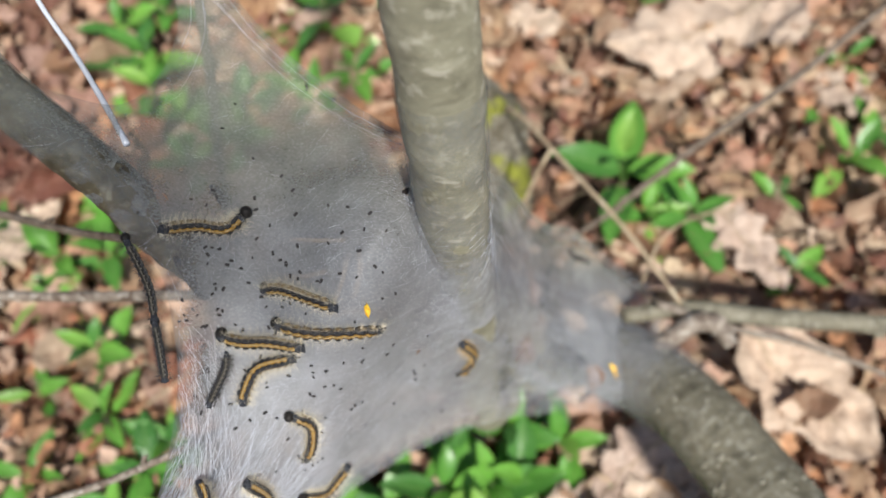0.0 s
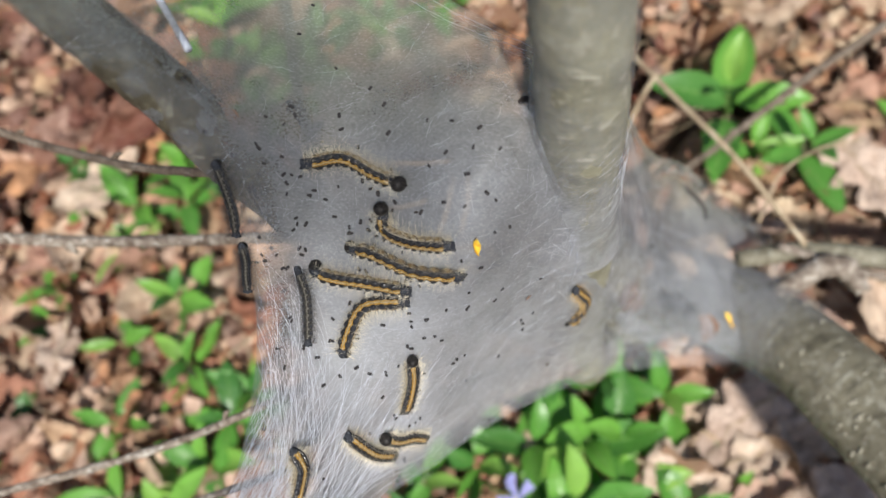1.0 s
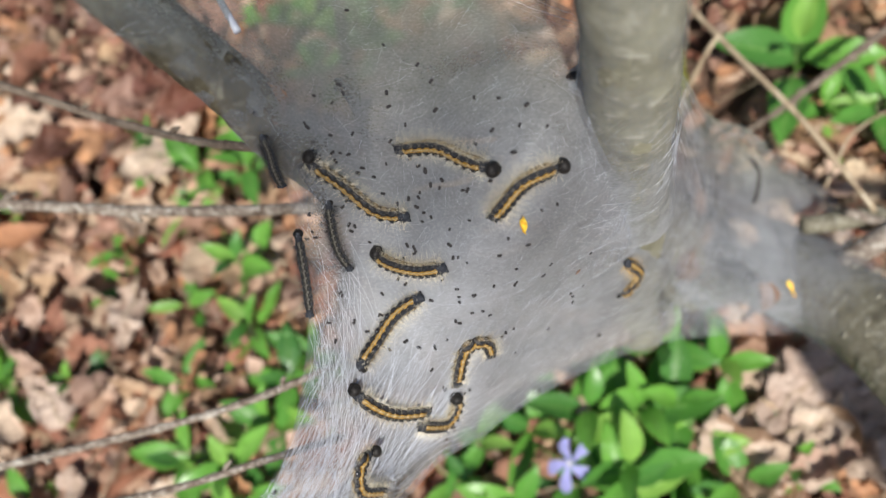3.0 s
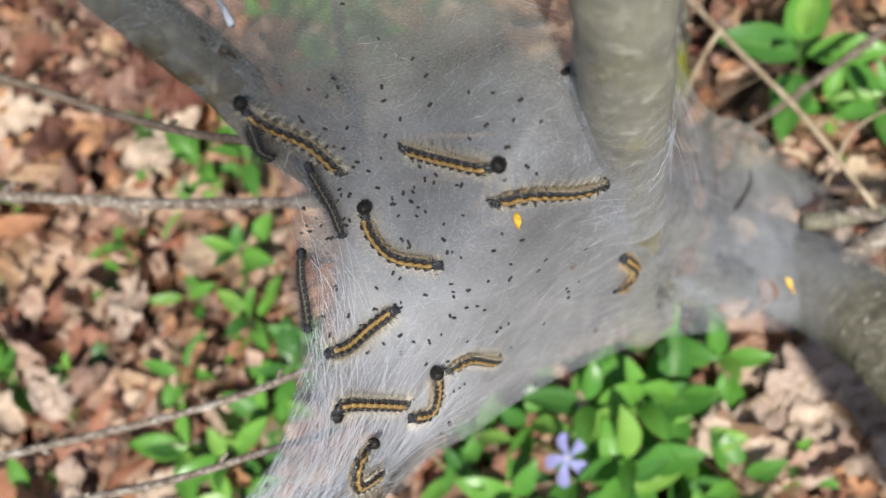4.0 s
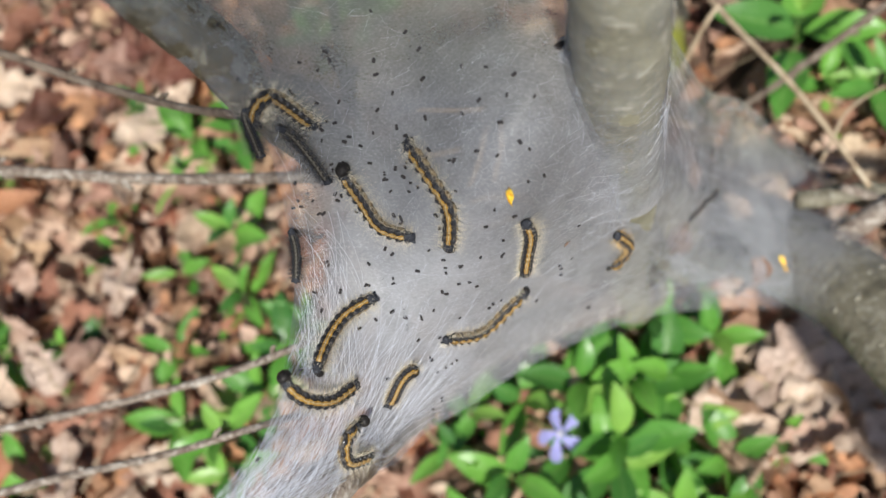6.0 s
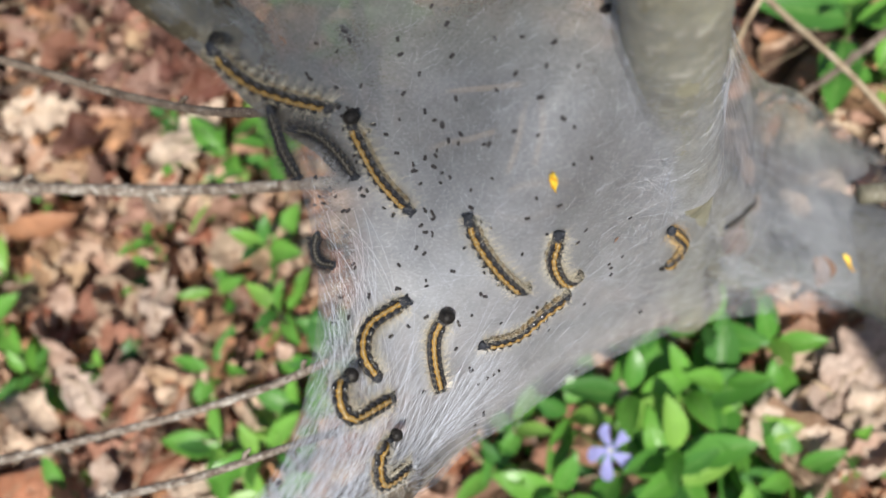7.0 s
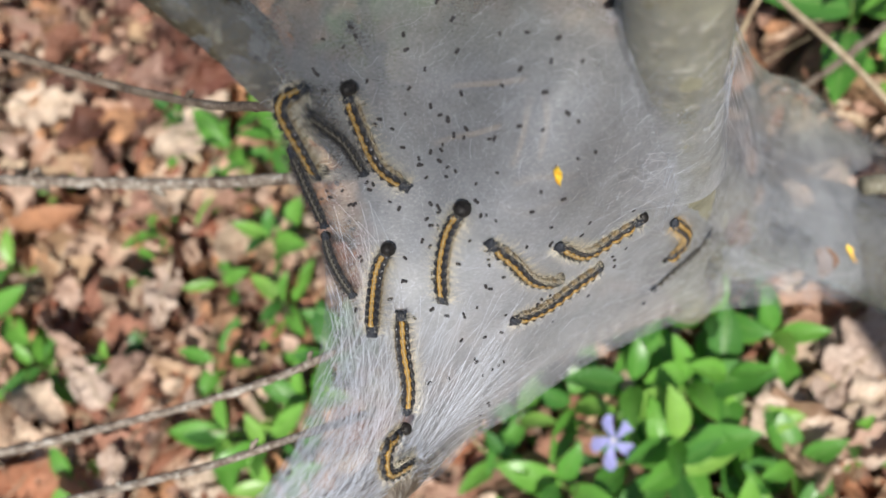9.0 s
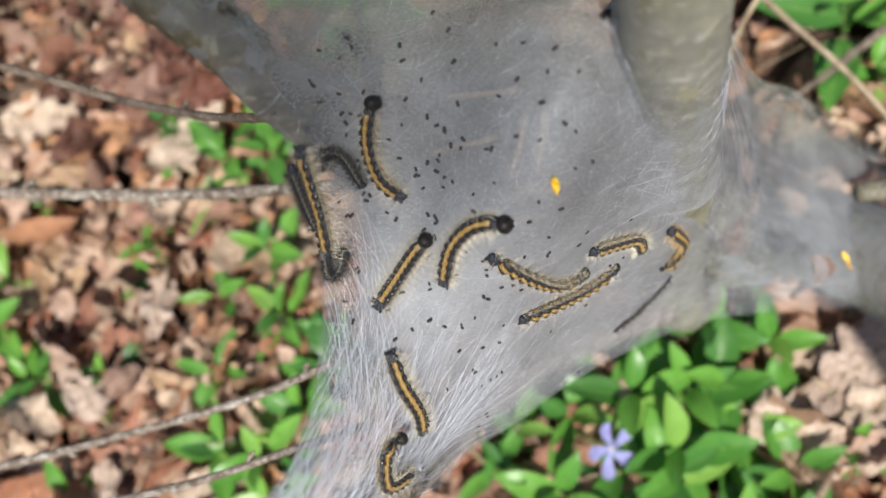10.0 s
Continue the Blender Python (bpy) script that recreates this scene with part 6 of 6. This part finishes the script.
    CRAWL_CURLED = [
        (0, -30.2, -39.1, -29.3, -42.1, -28.6, -45.3, -27.3, -48.9),
        (0.5, -27.1, -36.3, -27.8, -40.1, -26.3, -44.8, -24.4, -44.7),
        (1, -28.5, -40.1, -26.8, -44.2, -27.1, -47.4, -27.9, -51.1),
        (1.5, -23.9, -48.3, -25.6, -51.7, -26.7, -54.6, -26.4, -58.2),
        (2, -22.7, -49.0, -26.0, -52.8, -25.7, -59.6, -20.7, -59.7),
        (2.2, -23.1, -49.1, -26.1, -52.0, -26.2, -59.3, -21.4, -61.8),
        (3.5, -21.3, -49.8, -24.8, -53.6, -24.9, -60.6, -20.1, -63.5),
        (4, -21.1, -49.7, -24.7, -54.7, -24.9, -61.5, -19.9, -61.6),
        (4.5, -21.2, -49.8, -24.7, -53.0, -24.8, -61.0, -19.9, -62.2),
        (5, -20.7, -49.8, -24.3, -55.5, -24.3, -62.8, -19.4, -62.1),
        (5.5, -21.2, -49.6, -25.0, -54.9, -24.8, -61.6, -19.9, -63.1),
        (6.8, -21.9, -50.0, -25.3, -53.1, -25.5, -61.2, -20.6, -62.2),
        (7, -21.9, -49.0, -25.2, -53.4, -25.2, -61.0, -20.2, -61.0),
        (7.5, -21.9, -49.6, -25.3, -54.4, -25.3, -61.0, -20.6, -62.0),
        (8, -21.5, -49.4, -25.0, -54.2, -25.3, -60.9, -20.2, -61.0),
        (8.5, -21.8, -50.2, -25.2, -54.5, -25.2, -61.2, -20.6, -61.1),
        (9, -21.5, -50.3, -25.2, -53.7, -25.5, -60.9, -20.9, -61.7),
        (9.5, -21.5, -49.4, -25.0, -54.1, -25.6, -60.3, -20.5, -60.1),
        (10, -21.9, -49.5, -25.1, -52.7, -25.3, -61.2, -20.8, -62.1),
    ]
    CRAWL_DARK = [
        (0, -24.0, -3.1, -24.0, -7.8, -26.4, -13.6, -28.5, -18.5),
        (0.5, -25.7, 0.3, -21.3, -4.4, -22.6, -11.3, -25.4, -16.6),
        (1, -27.5, 4.9, -25.3, -1.5, -24.8, -8.1, -24.9, -14.7),
        (1.5, -30.6, 6.6, -26.9, 3.3, -24.6, -3.7, -24.1, -10.8),
        (2, -32.4, 13.0, -29.3, 7.8, -26.3, 1.0, -24.8, -5.0),
        (2.2, -34.9, 14.0, -31.9, 9.7, -28.9, 3.4, -26.3, -2.4),
        (3.5, -28.5, 17.1, -28.8, 11.0, -28.0, 4.0, -26.4, -0.8),
        (4, -33.8, 22.1, -31.4, 17.1, -28.8, 11.4, -27.0, 5.3),
        (4.5, -37.2, 25.3, -34.3, 21.8, -31.1, 17.5, -27.8, 10.9),
        (5, -39.8, 26.5, -36.0, 22.6, -31.7, 18.7, -27.8, 13.8),
        (5.5, -38.7, 26.6, -35.5, 23.2, -31.7, 18.4, -27.7, 13.3),
        (6.8, -38.5, 19.9, -34.1, 20.6, -30.2, 16.8, -27.9, 11.8),
        (7, -39.4, 21.1, -34.1, 20.4, -30.3, 17.0, -27.3, 12.1),
        (7.5, -39.9, 25.8, -36.1, 21.7, -31.2, 18.0, -27.8, 12.5),
        (8, -40.2, 25.0, -35.8, 22.7, -31.1, 18.6, -27.6, 13.1),
        (8.5, -39.7, 24.9, -35.9, 22.4, -31.5, 18.7, -27.8, 12.8),
        (9, -37.7, 23.8, -34.3, 21.3, -29.9, 17.5, -26.8, 11.5),
        (9.5, -37.3, 21.4, -33.6, 20.5, -29.7, 17.3, -26.5, 11.2),
        (10, -34.6, 13.1, -33.6, 17.2, -29.8, 17.4, -26.6, 11.4),
    ]
    CRAWL_RIM = [
        (0, -47.7, 27.2, -45.0, 21.1, -42.7, 14.1, -42.2, 6.7),
        (0.5, -42.9, 27.3, -41.2, 22.0, -39.6, 17.2, -39.0, 12.9),
        (1, -43.1, 27.3, -41.3, 22.1, -40.1, 16.7, -40.0, 12.4),
        (1.5, -43.2, 26.9, -41.7, 23.3, -40.2, 19.7, -39.1, 17.4),
        (2, -43.4, 25.9, -42.9, 24.5, -42.2, 23.1, -41.6, 21.4),
        (2.2, -42.7, 25.9, -42.1, 23.7, -41.6, 21.3, -41.1, 18.8),
        (3.5, -44.2, 29.5, -43.0, 26.6, -42.2, 23.7, -40.8, 21.3),
        (4, -44.4, 29.6, -43.6, 26.8, -42.8, 24.0, -41.3, 22.9),
        (4.5, -44.4, 28.1, -43.0, 25.9, -42.1, 23.3, -41.1, 19.9),
        (5.5, -44.0, 27.1, -43.9, 24.7, -43.3, 22.3, -42.2, 19.7),
        (6.8, -42.5, 25.5, -41.5, 21.6, -40.5, 17.8, -39.5, 13.6),
        (7, -41.9, 25.2, -41.0, 20.5, -40.3, 16.3, -38.7, 12.0),
        (7.5, -42.2, 25.0, -41.3, 20.1, -40.6, 15.1, -38.8, 10.2),
        (8, -41.2, 21.9, -40.3, 17.9, -39.7, 12.4, -37.6, 7.5),
        (8.5, -40.8, 15.8, -40.0, 11.2, -38.7, 6.4, -37.0, 2.4),
        (9, -40.7, 16.5, -39.5, 11.1, -38.2, 5.7, -36.7, -0.0),
        (9.5, -40.0, 14.0, -39.7, 10.0, -39.3, 6.0, -38.0, 1.7),
        (10, -40.1, 14.9, -39.4, 11.2, -38.5, 6.4, -37.5, 2.0),
    ]
    CRAWL_RIM_LOW = [
        (0, -42.3, 6.0, -41.7, 0.6, -41.1, -5.0, -40.4, -10.5),
        (0.5, -38.7, 13.6, -38.4, 8.5, -38.3, 3.2, -38.1, -2.6),
        (1, -39.2, 9.6, -38.7, 6.0, -38.9, 2.6, -38.9, -0.5),
        (1.5, -38.4, 10.1, -38.4, 5.7, -38.3, 1.7, -37.5, -0.5),
        (2, -38.5, 9.8, -38.1, 4.8, -37.2, -0.5, -36.3, -6.8),
        (2.2, -39.0, 10.0, -38.5, 4.6, -37.7, -1.7, -37.0, -8.2),
        (3.5, -37.5, 4.9, -37.5, -1.7, -37.0, -8.9, -36.4, -16.2),
        (4, -37.0, 1.8, -37.5, -5.8, -36.8, -12.8, -36.0, -19.0),
        (4.5, -37.5, -0.6, -37.1, -7.1, -36.8, -14.4, -35.9, -21.8),
        (5, -36.8, -0.8, -36.5, -7.9, -36.1, -15.0, -35.2, -21.6),
        (5.5, -37.1, 0.1, -36.8, -4.7, -36.4, -9.1, -35.5, -14.0),
        (6.8, -37.0, -0.9, -37.0, -4.1, -36.8, -7.5, -36.6, -10.7),
        (7, -36.6, -1.1, -37.4, -4.2, -36.8, -7.0, -34.7, -8.1),
        (7.5, -36.7, -0.9, -36.2, -4.6, -34.7, -8.7, -32.7, -11.5),
        (8, -36.6, -1.4, -36.2, -6.5, -34.2, -11.2, -32.0, -15.3),
        (8.5, -36.6, -2.3, -35.6, -6.6, -34.2, -12.1, -32.7, -17.9),
        (9, -36.7, -2.0, -36.2, -7.3, -34.2, -12.9, -31.8, -17.1),
        (9.5, -31.6, -7.5, -33.3, -9.7, -36.1, -8.6, -37.4, -4.6),
        (10, -32.0, -3.5, -33.5, -8.5, -35.8, -9.5, -36.3, -4.6),
    ]
    CRAWL_FAR = [
        (0, 158.4, 57.9, 166.2, 53.9, 175.8, 53.4, 181.8, 52.2),
        (1, 167.9, 59.0, 179.5, 54.0, 186.9, 47.9, 187.4, 42.7),
        (2.2, 169.1, 55.1, 176.8, 46.4, 183.2, 35.4, 184.4, 23.9),
        (3.5, 170.2, 53.9, 176.7, 48.2, 171.2, 39.6, 162.1, 31.9),
        (4.5, 166.4, 39.3, 160.2, 29.3, 152.7, 21.2, 144.7, 13.4),
        (5.5, 151.1, 25.0, 141.5, 19.0, 133.3, 14.2, 124.9, 8.3),
        (6.8, 130.1, 14.9, 117.4, 7.9, 110.4, 4.0, 102.8, 0.3),
        (7.5, 115.4, 8.1, 108.8, 3.6, 99.0, 0.6, 88.1, -0.2),
        (8.5, 98.0, 1.8, 89.8, -5.2, 80.5, -11.3, 70.5, -16.0),
        (9, 86.5, -2.6, 80.1, -10.8, 69.5, -17.5, 60.0, -24.0),
        (10, 69.7, -16.4, 62.6, -23.2, 54.7, -29.7, 46.6, -34.4),
    ]
    CRAWL_INSIDE = [
        (0, -20.2, -36.2, -23.0, -38.0, -25.0, -39.8, -26.9, -42.2),
        (1, -19.3, -37.5, -21.9, -38.0, -23.8, -39.2, -25.0, -41.5),
        (1.5, -19.4, -34.4, -22.3, -37.6, -25.9, -41.3, -29.1, -45.1),
        (2, -17.1, -33.3, -21.4, -35.8, -24.5, -40.6, -26.7, -46.2),
        (2.2, -16.8, -32.9, -21.0, -35.2, -23.6, -39.7, -27.2, -44.0),
        (3.5, -8.0, -27.7, -14.4, -28.6, -18.1, -32.0, -19.5, -36.3),
        (4, -12.1, -25.0, -13.7, -28.8, -17.3, -32.9, -20.7, -37.0),
        (4.5, -13.5, -18.0, -12.6, -24.4, -14.5, -30.6, -19.5, -34.9),
        (5, -13.1, -13.3, -12.0, -19.5, -12.9, -28.2, -15.9, -34.2),
        (5.5, -14.1, -13.1, -13.5, -19.3, -12.9, -26.6, -12.7, -33.3),
        (6.8, -18.1, -3.6, -12.7, -7.1, -7.5, -12.0, -2.9, -16.4),
        (7, -19.0, -3.4, -13.9, -8.8, -8.7, -12.3, -2.7, -13.1),
        (7.5, -20.6, -1.7, -16.7, -7.2, -13.6, -14.2, -11.7, -17.8),
        (8.5, -26.9, 7.8, -24.0, 3.9, -21.1, -2.9, -17.4, -10.6),
        (9, -27.4, 8.3, -24.6, 3.7, -21.1, -3.1, -16.5, -6.6),
        (10, -26.6, 9.5, -23.9, 4.3, -21.1, -2.5, -17.9, -6.7),
    ]
    for rows, label, dark, lift, size, leans, raised in (
        (CRAWL_TOP, "black and orange striped hairy caterpillar crawling on silk", False, 0.0013, 1, (-0.3, -0.9, -0.35, -0.65), ((0, 1), (4, 1), (4.5, 0), (5, 0.8), (5.5, 0))),
        (CRAWL_MIDDLE, "orange-striped caterpillar with long pale hairs on silk", False, 0.0013, 1, (-0.15, -1.0, 0.2, -0.75), ((0, 0), (0.5, 1), (3.5, 1), (4.2, 0), (7.5, 0), (8, 1), (8.5, 0.7), (9, 0))),
        (CRAWL_LONG, "long orange-striped black caterpillar heading for a branch", False, 0.0014, 0.9, (-0.5, -0.8, -0.55, -0.2), ((0, 0.2), (2.8, 0.2), (3.5, 1), (4, 1), (4.5, 0))),
        (CRAWL_CLIMBER, "orange-striped caterpillar climbing up the silk", False, 0.0012, 1.05, (-0.45, -0.6, -0.6, -0.35), ((0, 0), (2.6, 0), (3.5, 1), (4, 1), (5, 0), (6.5, 0.7), (9, 0.8), (9.5, 1))),
        (CRAWL_CURVED, "curved caterpillar with a bright orange back stripe", False, 0.0012, 0.8, (-0.25, 0.25, 0.05, 0.2), ((0, 0), (10, 0))),
        (CRAWL_EDGE, "spiny-looking hairy caterpillar near the nest's lower edge", False, 0.0013, 0.85, (0.15, -0.75, 0.35, -0.75), ((0, 1), (1, 1), (1.5, 0.2), (4, 0), (5, 1), (6, 0))),
        (CRAWL_LOWER, "black-headed orange-striped caterpillar crossing the lower silk", False, 0.0013, 1, (0.15, -0.1, -0.25, 0.05), ((0, 1), (2.2, 1), (3.5, 0), (4.5, 0.2), (5, 0.7), (5.5, 0.2), (6.8, 1), (7.5, 0.6), (8, 1))),
        (CRAWL_TURNER, "caterpillar with a round black head turning on silk", False, 0.0015, 1.1, (0.45, 0.0, -0.3, 0.05), ((0, 0), (2.4, 0), (3.5, 1), (4.5, 1), (5, 0), (5.6, 0), (6.8, 1))),
        (CRAWL_CURLED, "hook-shaped caterpillar resting on the lower silk arm", False, 0.0013, 0.9, (0.6, -0.25, 0.6, -0.25), ((0, 0), (1.2, 0), (2, 1))),
        (CRAWL_DARK, "slim dark caterpillar half under the outer silk", True, 0.0002, 0.6, (-0.1, -0.3, -0.1, -0.3), ((0, 0.5), (10, 0.5))),
        (CRAWL_RIM, "dark caterpillar clinging to the nest's rim", True, 0.0008, 0.7, (-0.2, -0.1, -0.2, -0.1), ((0, 0.5), (10, 0.5))),
        (CRAWL_RIM_LOW, "dark hairy caterpillar on the nest's concave rim", True, 0.0008, 0.7, (-0.1, 0.0, -0.1, 0.0), ((0, 0.5), (10, 0.5))),
        (CRAWL_FAR, "thin dark caterpillar on the far silk", True, 0.0, 0.6, (0.2, -0.3, 0.2, -0.3), ((0, 0.5), (10, 0.5))),
        (CRAWL_INSIDE, "grey caterpillar moving about under the silk", True, -0.0022, 0.6, (-0.1, -0.1, -0.1, -0.1), ((0, 0.5), (10, 0.5))),
    ):
        headup = 0.0008 if lift > 0.001 else 0.0
        made = build_caterpillar(rows[0][1:], label, dark, lift, leans[:2], headup, head_size=size)
        crawl(made, rows, lift, leans, headup, raised)


motions()
